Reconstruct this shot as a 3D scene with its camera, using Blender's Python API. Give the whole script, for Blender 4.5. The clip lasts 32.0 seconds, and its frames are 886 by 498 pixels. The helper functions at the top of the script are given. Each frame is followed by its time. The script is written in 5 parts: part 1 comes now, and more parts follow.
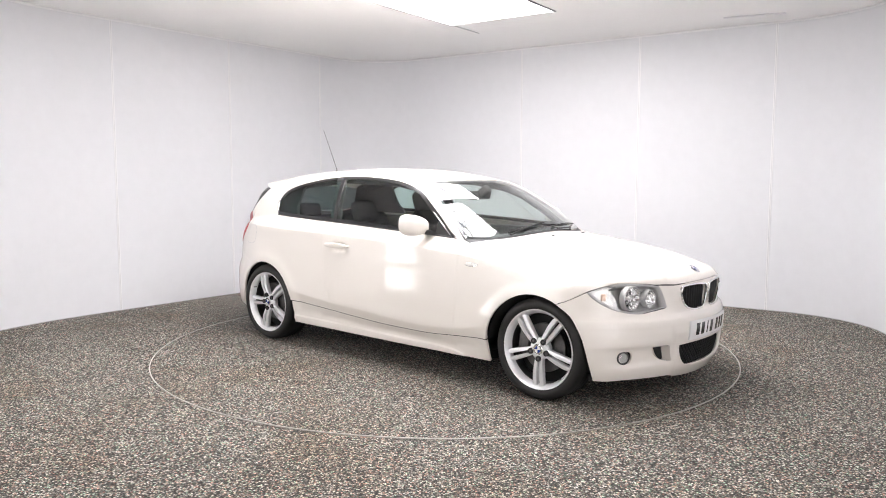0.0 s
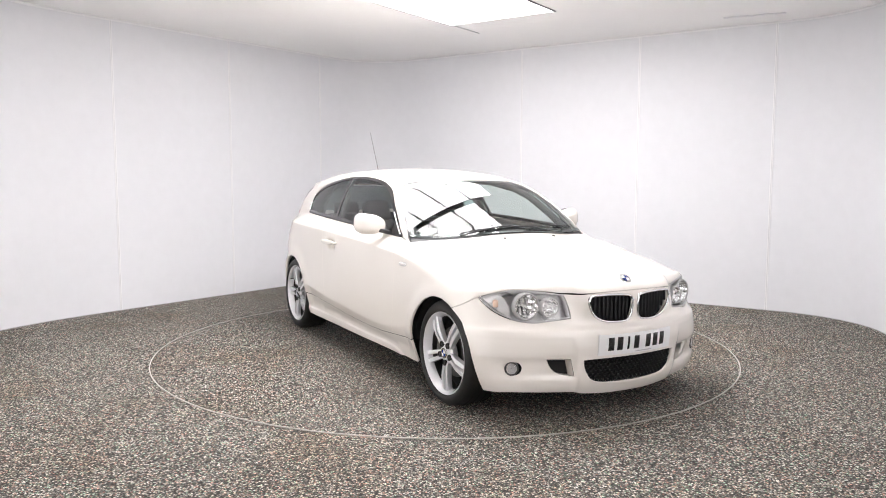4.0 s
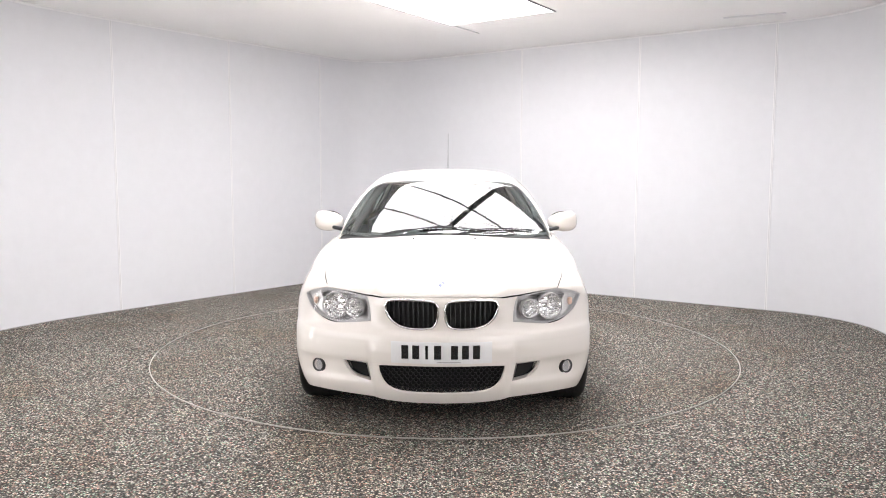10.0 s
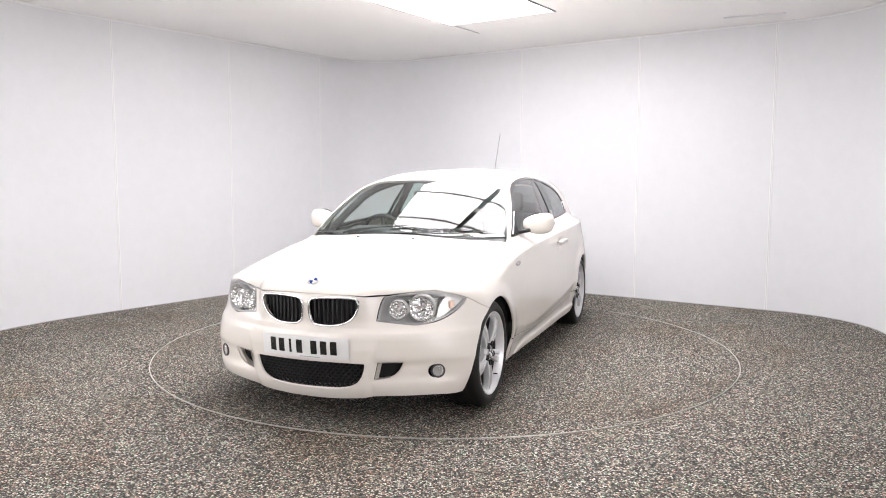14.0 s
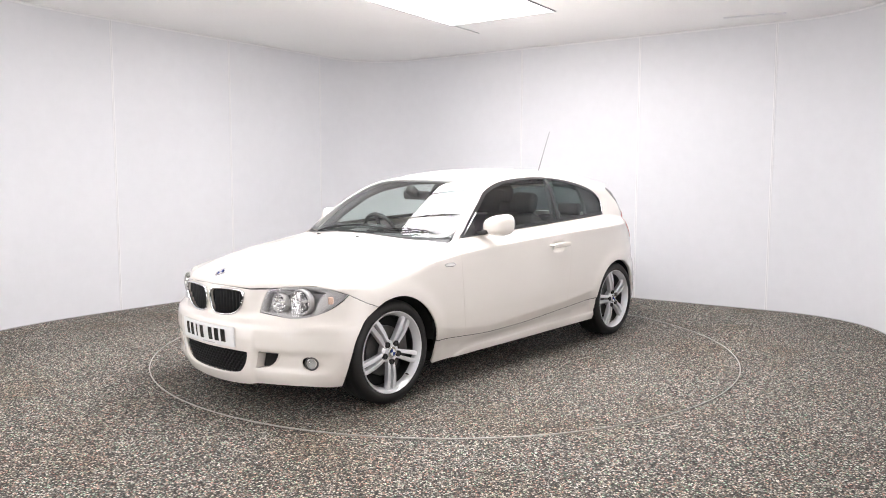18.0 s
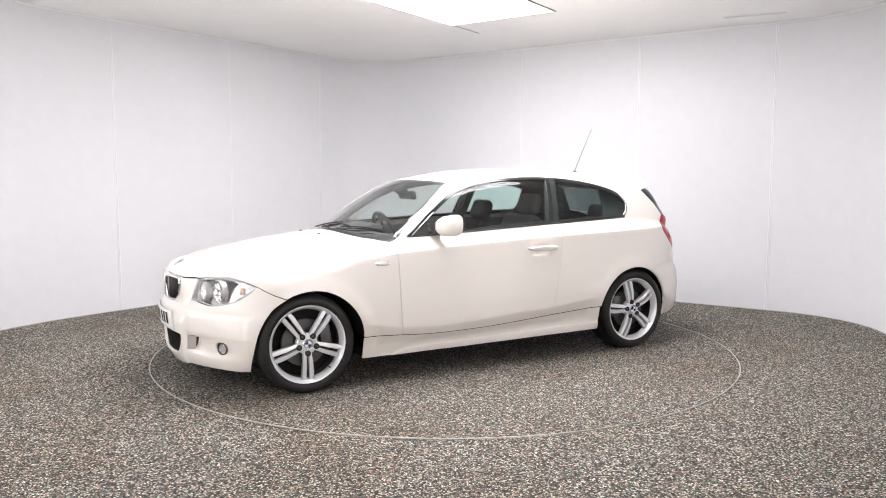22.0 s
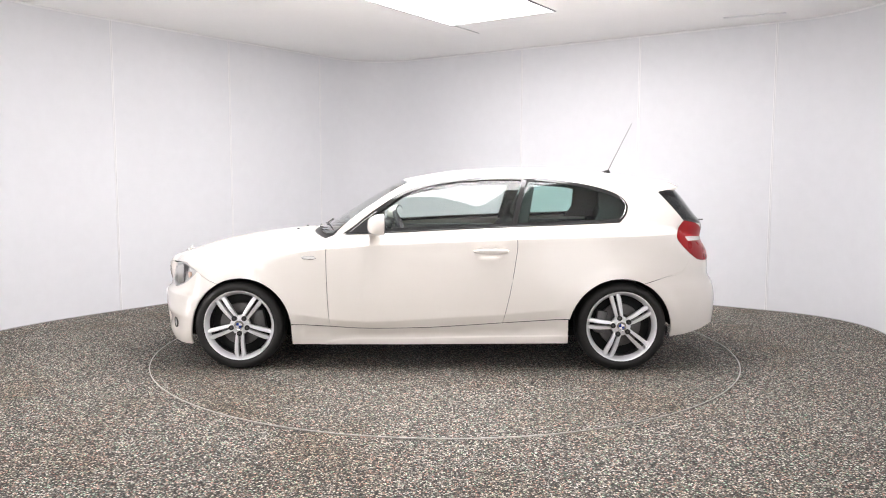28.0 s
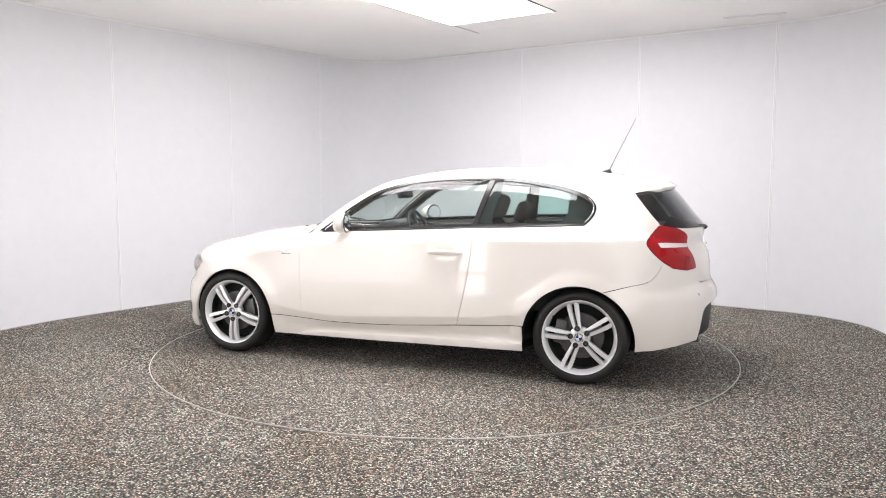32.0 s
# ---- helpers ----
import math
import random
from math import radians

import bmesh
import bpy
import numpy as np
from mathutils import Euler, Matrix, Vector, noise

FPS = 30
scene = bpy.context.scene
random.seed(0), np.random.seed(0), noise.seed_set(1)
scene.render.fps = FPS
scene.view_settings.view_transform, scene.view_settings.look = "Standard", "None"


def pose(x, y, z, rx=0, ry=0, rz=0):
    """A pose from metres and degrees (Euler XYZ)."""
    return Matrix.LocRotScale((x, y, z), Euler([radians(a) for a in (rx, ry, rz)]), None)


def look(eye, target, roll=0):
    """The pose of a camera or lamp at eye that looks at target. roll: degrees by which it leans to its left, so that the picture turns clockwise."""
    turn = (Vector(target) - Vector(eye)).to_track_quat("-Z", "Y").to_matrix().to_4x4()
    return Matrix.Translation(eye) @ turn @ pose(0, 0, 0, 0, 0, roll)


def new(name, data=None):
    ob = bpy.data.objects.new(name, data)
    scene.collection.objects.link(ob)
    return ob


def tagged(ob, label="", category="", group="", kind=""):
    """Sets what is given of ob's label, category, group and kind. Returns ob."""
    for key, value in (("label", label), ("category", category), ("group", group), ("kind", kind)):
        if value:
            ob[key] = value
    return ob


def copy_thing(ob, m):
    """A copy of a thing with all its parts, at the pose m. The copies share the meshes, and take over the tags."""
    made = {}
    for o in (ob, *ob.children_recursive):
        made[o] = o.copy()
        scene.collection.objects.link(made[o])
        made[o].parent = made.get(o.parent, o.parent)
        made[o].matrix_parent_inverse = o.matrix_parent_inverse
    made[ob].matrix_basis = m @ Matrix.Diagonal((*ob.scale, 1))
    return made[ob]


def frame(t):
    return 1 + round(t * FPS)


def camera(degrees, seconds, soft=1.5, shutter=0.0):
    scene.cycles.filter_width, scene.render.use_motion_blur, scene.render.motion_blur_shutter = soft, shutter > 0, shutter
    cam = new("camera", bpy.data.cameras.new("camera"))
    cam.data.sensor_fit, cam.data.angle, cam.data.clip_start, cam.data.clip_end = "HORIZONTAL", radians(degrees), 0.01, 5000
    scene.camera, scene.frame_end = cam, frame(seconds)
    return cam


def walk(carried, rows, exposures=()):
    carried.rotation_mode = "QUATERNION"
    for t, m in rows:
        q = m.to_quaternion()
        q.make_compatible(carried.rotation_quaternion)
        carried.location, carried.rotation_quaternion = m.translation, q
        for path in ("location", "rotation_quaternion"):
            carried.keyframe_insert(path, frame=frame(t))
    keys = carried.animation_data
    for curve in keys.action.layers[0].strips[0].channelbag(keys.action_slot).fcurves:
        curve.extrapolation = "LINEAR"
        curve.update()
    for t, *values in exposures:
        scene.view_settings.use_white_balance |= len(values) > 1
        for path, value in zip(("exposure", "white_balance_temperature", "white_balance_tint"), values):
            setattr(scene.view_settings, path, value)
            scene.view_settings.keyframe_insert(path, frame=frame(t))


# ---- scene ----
from mathutils.geometry import delaunay_2d_cdt

# The middle of the turntable is the world's origin; the camera stands still before it.
cam = camera(60.95, 32.0, soft=1.0)
EYE = (0.0, -5.999, 1.3456)
walk(cam, [(0.0, look(EYE, (-0.0246, 3.9562, 0.3957), 0.1075)), (32.0, look(EYE, (-0.0246, 3.9562, 0.3957), 0.1075))],
     exposures=[(0.0, 0.0), (32.0, 0.0)])

# ---------------------------------------------------------------- light
world = bpy.data.worlds.new("closed_room")
world.use_nodes = True
world.node_tree.nodes["Background"].inputs[0].default_value = (0.9, 0.95, 1.0, 1)
world.node_tree.nodes["Background"].inputs[1].default_value = 0.05
scene.world = world
PANEL_GLOW = 12.4
WALL_GLOW = 7.5
FILL_GLOW = 2.8
CEILING = 2.88


# ---------------------------------------------------------------- materials
class Mat:
    """A node material with short ways to add nodes."""

    def __init__(self, name):
        self.m = bpy.data.materials.new(name)
        self.m.use_nodes = True
        self.nt = self.m.node_tree
        self.b = self.nt.nodes["Principled BSDF"]
        self.out = self.nt.nodes["Material Output"]

    def node(self, kind, links=(), **values):
        n = self.nt.nodes.new(kind)
        for k, v in values.items():
            if k == "operation":
                n.operation = v
            elif k == "feature":
                n.feature = v
            elif k == "blend_type":
                n.blend_type = v
        for k, v in values.items():
            if k not in ("operation", "feature", "blend_type"):
                n.inputs[k.replace("_", " ")].default_value = v
        for a, b in links:
            self.nt.links.new(a, n.inputs[b])
        return n

    def coord(self, which="Object"):
        return self.nt.nodes.new("ShaderNodeTexCoord").outputs[which]

    def noise(self, scale, detail=3.0, rough=0.5, vec=None):
        return self.node("ShaderNodeTexNoise", [(vec or self.coord(), "Vector")], Scale=scale, Detail=detail, Roughness=rough)

    def ramp(self, fac, stops):
        r = self.nt.nodes.new("ShaderNodeValToRGB")
        self.nt.links.new(fac, r.inputs[0])
        els = r.color_ramp.elements
        while len(els) < len(stops):
            els.new(0.5)
        for e, (pos, col) in zip(els, stops):
            e.position = pos
            e.color = (*col, 1) if len(col) == 3 else col
        return r.outputs[0]

    def set(self, **values):
        for k, v in values.items():
            s = self.b.inputs[k.replace("_", " ")]
            if hasattr(v, "node"):
                self.nt.links.new(v, s)
            else:
                s.default_value = v
        return self

    def bump(self, height, strength, distance=0.002):
        n = self.node("ShaderNodeBump", [(height, "Height")], Strength=strength, Distance=distance)
        self.nt.links.new(n.outputs[0], self.b.inputs["Normal"])
        return self


def plain(name, col, rough=0.5, metal=0.0, coat=0.0, grain=0.06, scale=40.0, relief=0.05):
    """A surface of one colour with a little grain, wear and relief."""
    m = Mat(name)
    lo = tuple(c * (1 - grain) for c in col)
    hi = tuple(min(1, c * (1 + grain)) for c in col)
    n = m.noise(scale, 4)
    big = m.noise(2.3, 3)
    mix = m.node("ShaderNodeMath", [(n.outputs[0], 0), (big.outputs[0], 1)], operation="ADD").outputs[0]
    half = m.node("ShaderNodeMath", [(mix, 0)], operation="MULTIPLY")
    half.inputs[1].default_value = 0.5
    m.set(Base_Color=m.ramp(half.outputs[0], [(0.3, lo), (0.7, hi)]), Metallic=metal, Coat_Weight=coat, Coat_Roughness=0.03)
    m.set(Roughness=m.ramp(big.outputs[0], [(0.2, (rough * 0.88,) * 3), (0.8, (min(1, rough * 1.12),) * 3)]))
    if relief:
        m.bump(n.outputs[0], relief, 0.001)
    return m.m


def paint_material():
    """White car paint: gloss, clear coat and a faint orange peel."""
    m = Mat("white_car_paint")
    big = m.noise(1.7, 3)
    peel = m.noise(260.0, 2)
    m.set(Base_Color=m.ramp(big.outputs[0], [(0.25, (0.78, 0.735, 0.677)), (0.75, (0.81, 0.765, 0.707))]), Roughness=0.32, Coat_Weight=0.9, Coat_Roughness=0.035)
    m.bump(peel.outputs[0], 0.03, 0.0005)
    return m.m


def floor_material(name, dulled=1.0):
    """Bonded rubber and stone granules, grey, beige, black and a few red ones."""
    m = Mat(name)
    where = m.coord()
    grain = m.node("ShaderNodeTexVoronoi", [(where, "Vector")], Scale=116.0, Randomness=1.0)
    bw = m.node("ShaderNodeSeparateColor", [(grain.outputs["Color"], 0)])
    col = m.ramp(bw.outputs[0], [(0.0, (0.030, 0.030, 0.029)), (0.22, (0.070, 0.068, 0.064)), (0.42, (0.160, 0.150, 0.135)), (0.65, (0.312, 0.297, 0.266)),
                                 (0.85, (0.585, 0.555, 0.500)), (0.97, (0.84, 0.80, 0.74))])
    gap = m.ramp(grain.outputs["Distance"], [(0.34, (1, 1, 1)), (0.72, (0.12, 0.118, 0.112))])
    hue = m.ramp(bw.outputs[1], [(0.0, (1, 1, 1)), (0.58, (1, 1, 1)), (0.70, (1.0, 0.54, 0.48)), (0.80, (1.0, 0.90, 0.76)), (0.90, (0.60, 1.0, 0.78)), (1.0, (0.80, 0.92, 1.0))])
    stain = m.noise(0.9, 5, 0.6, where)
    dirt = m.ramp(stain.outputs[0], [(0.32, (0.84, 0.75, 0.65)), (0.5, (1, 1, 1)), (0.72, (1.04, 1.02, 0.98))])
    a = m.node("ShaderNodeMixRGB", [(col, "Color1"), (hue, "Color2")], blend_type="MULTIPLY", Fac=1.0)
    b = m.node("ShaderNodeMixRGB", [(a.outputs[0], "Color1"), (dirt, "Color2")], blend_type="MULTIPLY", Fac=1.0)
    b = m.node("ShaderNodeMixRGB", [(b.outputs[0], "Color1"), (gap, "Color2")], blend_type="MULTIPLY", Fac=1.0)
    b = m.node("ShaderNodeMixRGB", [(b.outputs[0], "Color1")], blend_type="MULTIPLY", Fac=1.0, Color2=(dulled, dulled * 0.99, dulled * 0.975, 1))
    m.set(Base_Color=b.outputs[0], Roughness=0.75, Specular_IOR_Level=0.35)
    m.bump(grain.outputs["Distance"], 0.6, 0.004)
    m.b.inputs["Normal"].links[0].from_node.invert = True
    return m.m


def glass_material(name, tint, gloss=1.0):
    """A thin tinted pane: clear tint, mirrored by the Fresnel law."""
    m = Mat(name)
    clear = m.node("ShaderNodeBsdfTransparent", Color=(*tint, 1))
    shine = m.node("ShaderNodeBsdfGlossy", Color=(1, 1, 1, 1), Roughness=0.01)
    edge = m.node("ShaderNodeLayerWeight", Blend=0.5)
    steep = m.node("ShaderNodeMath", [(edge.outputs["Facing"], 0)], operation="POWER")
    steep.inputs[1].default_value = 5.0
    twice = m.node("ShaderNodeMath", [(steep.outputs[0], 0)], operation="MULTIPLY_ADD")
    twice.inputs[1].default_value = 0.92 * gloss
    twice.inputs[2].default_value = 0.052 * gloss
    smear = m.noise(3.0, 4)
    add = m.node("ShaderNodeMath", [(twice.outputs[0], 0), (m.ramp(smear.outputs[0], [(0.4, (0, 0, 0)), (0.9, (0.02, 0.02, 0.02))]), 1)], operation="ADD")
    add.use_clamp = True
    mix = m.node("ShaderNodeMixShader", [(add.outputs[0], 0), (clear.outputs[0], 1), (shine.outputs[0], 2)])
    m.nt.links.new(mix.outputs[0], m.out.inputs["Surface"])
    return m.m


def glow_material(name, col, strength):
    m = Mat(name)
    m.set(Base_Color=(0.9, 0.9, 0.9, 1), Emission_Color=(*col, 1), Emission_Strength=strength)
    return m.m


def wall_material(name, col, rough):
    """Glossy white plastic wall cladding, a little uneven and scuffed."""
    m = Mat(name)
    wave = m.noise(0.8, 2)
    fine = m.noise(9.0, 5, 0.6)
    m.set(Base_Color=m.ramp(fine.outputs[0], [(0.3, tuple(c * 0.97 for c in col)), (0.7, col)]),
          Roughness=m.ramp(fine.outputs[0], [(0.3, (rough * 0.9,) * 3), (0.7, (rough * 1.15,) * 3)]), Specular_IOR_Level=0.35)
    m.bump(wave.outputs[0], 0.25, 0.02)
    return m.m


def facet_material():
    """Bright lamp reflector, pressed in small facets."""
    m = Mat("faceted_lamp_reflector")
    cells = m.node("ShaderNodeTexVoronoi", [(m.coord(), "Vector")], Scale=42.0, Randomness=0.8)
    m.set(Base_Color=(0.95, 0.95, 0.95, 1), Metallic=0.92, Roughness=0.09)
    m.bump(cells.outputs["Distance"], 0.9, 0.012)
    return m.m


M_PAINT = paint_material()
M_FLOOR = floor_material("bonded_granules")
# the deck's granules: same mix, evenly darker by a tenth and slightly browner
M_DECK = floor_material("darker_bonded_granules", 0.90)
M_WALL = wall_material("white_cladding", (0.765, 0.77, 0.795), 0.5)
M_TRIM = plain("white_plastic_trim", (0.84, 0.84, 0.85), 0.35, grain=0.02)
M_CEIL = plain("ceiling_white", (0.95, 0.945, 0.94), 0.6, grain=0.02)
M_GREYTRIM = plain("grey_sealant", (0.45, 0.45, 0.46), 0.6)
M_FRAME = plain("grey_aluminium", (0.28, 0.28, 0.285), 0.5)
M_SEAM = plain("pale_grey_joint", (0.62, 0.62, 0.63), 0.5)
M_RING = plain("worn_steel_ring", (0.50, 0.48, 0.45), 0.42, metal=0.6, grain=0.15, scale=60)
M_GLOW = glow_material("light_diffuser", (1.0, 0.965, 0.985), PANEL_GLOW)
M_WALLGLOW = glow_material("wall_light_diffuser", (1.0, 0.965, 0.975), WALL_GLOW)
# glow of the added fill panels that stay out of view
M_FILL = glow_material("fill_panel_glow", (1.0, 0.965, 0.975), FILL_GLOW)
M_BLACK = plain("black_plastic", (0.018, 0.018, 0.019), 0.45)
M_GLOSSBLACK = plain("gloss_black", (0.012, 0.012, 0.013), 0.16, coat=0.4)
M_RUBBER = plain("black_rubber", (0.016, 0.016, 0.016), 0.62, grain=0.2, scale=90)
M_TYRE = plain("tyre_rubber", (0.0125, 0.0118, 0.0113), 0.50, grain=0.25, scale=70, relief=0.25)
M_TYRE.node_tree.nodes["Principled BSDF"].inputs["Specular IOR Level"].default_value = 0.4
M_LINER = plain("liner_felt_and_dark_hollows", (0.012, 0.012, 0.012), 0.95, grain=0.3, scale=200)
M_ALLOY = plain("silver_alloy", (0.82, 0.82, 0.835), 0.3, metal=0.35, coat=0.6, grain=0.04, scale=120)
M_ALLOYDARK = plain("brake_grey_metal", (0.12, 0.117, 0.115), 0.45, metal=0.8, grain=0.2, scale=60)
M_CHROME = plain("chrome", (0.82, 0.82, 0.83), 0.08, metal=1.0, grain=0.01, relief=0)
M_LAMPGREY = plain("satin_grey_lamp_bezel", (0.46, 0.455, 0.45), 0.36, metal=0.25)
M_LAMPWELL = plain("grey_lamp_well", (0.56, 0.555, 0.55), 0.32, metal=0.4)
M_REFLECT = facet_material()
M_INDICATOR = plain("fluted_lamp_silver", (0.72, 0.71, 0.70), 0.25, metal=0.35, grain=0.1, scale=90, relief=0.6)
M_AMBER = plain("amber_plastic", (0.82, 0.59, 0.46), 0.25)
M_MESH = plain("matt_black_mesh", (0.010, 0.010, 0.0105), 0.75)
M_RED = plain("red_lamp_plastic", (0.34, 0.003, 0.006), 0.28, coat=0.15, grain=0.10, scale=25)
M_RED.node_tree.nodes["Principled BSDF"].inputs["Specular IOR Level"].default_value = 0.2
M_WHITELAMP = plain("white_lamp_plastic", (0.78, 0.76, 0.74), 0.2, coat=0.6)
M_BLUE = plain("blue_enamel", (0.018, 0.045, 0.22), 0.2, coat=0.6)
M_WHITEENAMEL = plain("white_enamel", (0.8, 0.8, 0.8), 0.2, coat=0.6)
M_PLATE = plain("white_plate_plastic", (0.80, 0.80, 0.79), 0.3, coat=0.5, grain=0.02)
M_CLOTH = plain("black_seat_cloth", (0.020, 0.019, 0.018), 0.9, grain=0.3, scale=300, relief=0.3)
M_DASH = plain("charcoal_dashboard", (0.055, 0.055, 0.056), 0.6, grain=0.15, scale=200, relief=0.2)
M_HEAD = plain("anthracite_headliner", (0.03, 0.03, 0.03), 0.9, grain=0.1, scale=150)
M_GLASS = glass_material("tinted_window_glass", (0.84, 0.91, 0.89))
M_SCREENGLASS = glass_material("windscreen_glass", (0.84, 0.91, 0.89), 1.35)
M_QUARTERGLASS = glass_material("green_quarter_glass", (0.60, 0.77, 0.73))
M_REARGLASS = glass_material("dark_tinted_glass", (0.12, 0.14, 0.14))
M_LENS = glass_material("clear_lamp_lens", (0.98, 0.98, 0.98), 0.45)
M_MIRROR = plain("mirror_glass", (0.85, 0.86, 0.87), 0.02, metal=1.0, grain=0.0, relief=0)


# ---------------------------------------------------------------- mesh helpers
def part(name, bm, material, parent=None, label=""):
    """One mesh object from a bmesh, under a thing or a part."""
    me = bpy.data.meshes.new(name)
    bm.to_mesh(me)
    bm.free()
    return link(name, me, material, parent, label)


def link(name, me, material, parent=None, label=""):
    me.materials.append(material)
    ob = new(name, me)
    ob.parent = parent
    if label:
        tagged(ob, label)
    return ob


def thing(name, label, category, group="", kind="", at=None):
    ob = new(name)
    ob.empty_display_size = 0.1
    if at is not None:
        ob.matrix_basis = at
    return tagged(ob, label, category, group, kind)


def smooth(bm, angle=40):
    bm.normal_update()
    for f in bm.faces:
        f.smooth = True
    for e in bm.edges:
        e.smooth = len(e.link_faces) == 2 and e.calc_face_angle(0) < radians(angle)
    return bm


def box(sx, sy, sz, at=(0, 0, 0), bevel=0.0, seg=2, turn=None, bm=None):
    own = bm is None
    bm = bmesh.new() if own else bm
    made = bmesh.ops.create_cube(bm, size=1.0)["verts"]
    m = Matrix.Translation(at) @ (turn or Matrix()) @ Matrix.Diagonal((sx, sy, sz, 1))
    bmesh.ops.transform(bm, matrix=m, verts=made)
    if bevel:
        edges = list({e for v in made for e in v.link_edges})
        bmesh.ops.bevel(bm, geom=edges, offset=bevel, segments=seg, profile=0.5, affect="EDGES")
    return smooth(bm) if own else bm


def lathe(profile, steps=48, axis="Y", bm=None, at=(0, 0, 0), closed=False):
    """Turns (radius, along) pairs about an axis through at."""
    bm = bm or bmesh.new()
    rings = []
    for r, h in profile:
        ring = []
        for i in range(steps):
            a = 2 * math.pi * i / steps
            c, s = r * math.cos(a), r * math.sin(a)
            p = {"Y": (c, h, s), "Z": (c, s, h), "X": (h, c, s)}[axis]
            ring.append(bm.verts.new((p[0] + at[0], p[1] + at[1], p[2] + at[2])))
        rings.append(ring)
    if closed:
        rings.append(rings[0])
    for a, b in zip(rings, rings[1:]):
        for i in range(steps):
            j = (i + 1) % steps
            bm.faces.new((a[i], a[j], b[j], b[i]))
    bmesh.ops.recalc_face_normals(bm, faces=bm.faces)
    return smooth(bm, 35)


def disc(r, thick, at, axis="Y", steps=32, bm=None):
    return lathe([(0.0004, -thick / 2), (r * 0.96, -thick / 2), (r, -thick / 4), (r, thick / 4), (r * 0.96, thick / 2), (0.0004, thick / 2)], steps, axis, bm, at)


def tube(points, radius, name, material, parent=None, label="", cyclic=False, res=6, taper=None):
    """A round bar along points, as a mesh."""
    pts = [Vector(p) for p in points]
    bm = bmesh.new()
    rings = []
    n = len(pts)
    for i, p in enumerate(pts):
        if cyclic:
            d = pts[(i + 1) % n] - pts[i - 1]
        else:
            d = pts[min(i + 1, n - 1)] - pts[max(i - 1, 0)]
        q = d.to_track_quat("Z", "Y").to_matrix()
        r = radius if taper is None else radius * (1 + (taper - 1) * i / (n - 1))
        rings.append([bm.verts.new(p + q @ Vector((r * math.cos(2 * math.pi * k / res), r * math.sin(2 * math.pi * k / res), 0))) for k in range(res)])
    pairs = list(zip(rings, rings[1:])) + ([(rings[-1], rings[0])] if cyclic else [])
    for a, b in pairs:
        best = min(range(res), key=lambda s: (a[0].co - b[s].co).length) if (cyclic and a is rings[-1]) else 0
        for k in range(res):
            bm.faces.new((a[k], a[(k + 1) % res], b[(k + 1 + best) % res], b[(k + best) % res]))
    if not cyclic:
        bm.faces.new(rings[0][::-1])
        bm.faces.new(rings[-1])
    bmesh.ops.recalc_face_normals(bm, faces=bm.faces)
    return part(name, smooth(bm, 60), material, parent, label)


def prism(outline, depth, axis_map, bevel=0.0, seg=2):
    """Extrudes a flat outline; axis_map turns (u, v, w) into a place."""
    bm = bmesh.new()
    face = bm.faces.new([bm.verts.new(axis_map(u, v, 0.0)) for u, v in outline])
    ext = bmesh.ops.extrude_face_region(bm, geom=[face])
    moved = [g for g in ext["geom"] if isinstance(g, bmesh.types.BMVert)]
    shift = Vector(axis_map(0, 0, depth)) - Vector(axis_map(0, 0, 0))
    bmesh.ops.translate(bm, verts=moved, vec=shift)
    bmesh.ops.recalc_face_normals(bm, faces=bm.faces)
    if bevel:
        bmesh.ops.bevel(bm, geom=[e for e in bm.edges], offset=bevel, segments=seg, profile=0.5, affect="EDGES", clamp_overlap=True)
    return smooth(bm)


def spline(points, step=0.02, closed=False):
    """A smooth line through points of any dimension."""
    p = np.array(points, float)
    n = len(p)
    idx = lambda i: p[i % n] if closed else p[min(max(i, 0), n - 1)]
    out = []
    for i in range(n if closed else n - 1):
        a, b, c, d = idx(i - 1), idx(i), idx(i + 1), idx(i + 2)
        k = max(2, int(np.linalg.norm(c - b) / step))
        for j in range(k):
            s = j / k
            out.append(0.5 * (2 * b + (c - a) * s + (2 * a - 5 * b + 4 * c - d) * s**2 + (3 * b - a - 3 * c + d) * s**3))
    if not closed:
        out.append(p[-1])
    return np.array(out)


def line(points, step=0.02):
    p = np.array(points, float)
    out = []
    for a, b in zip(p, p[1:]):
        k = max(1, int(np.linalg.norm(b - a) / step))
        out += [a + (b - a) * j / k for j in range(k)]
    return np.array(out + [p[-1]])


# ---------------------------------------------------------------- the room
def wall_path():
    """The inner face of the walls, round the room, as (x, y) every few centimetres."""
    corners = [(-1.02, 4.46, 0.75), (4.12, 1.03, 1.05), (0.35, -7.1, 0.7), (-5.15, -0.97, 3.4)]
    pts = []
    n = len(corners)
    for i, (cx, cy, r) in enumerate(corners):
        c = Vector((cx, cy))
        a = (Vector(corners[i - 1][:2]) - c).normalized()
        b = (Vector(corners[(i + 1) % n][:2]) - c).normalized()
        half = a.angle(b) / 2
        reach = r / math.tan(half)
        mid = c + (a + b).normalized() * (r / math.sin(half))
        p0, p1 = c + a * reach, c + b * reach
        a0, a1 = math.atan2(p0.y - mid.y, p0.x - mid.x), math.atan2(p1.y - mid.y, p1.x - mid.x)
        d = (a1 - a0 + math.pi) % (2 * math.pi) - math.pi
        pts += [(mid.x + r * math.cos(a0 + d * k / 12), mid.y + r * math.sin(a0 + d * k / 12)) for k in range(13)]
    return line(pts + [pts[0]], 0.06)[:-1]


PATH = wall_path()


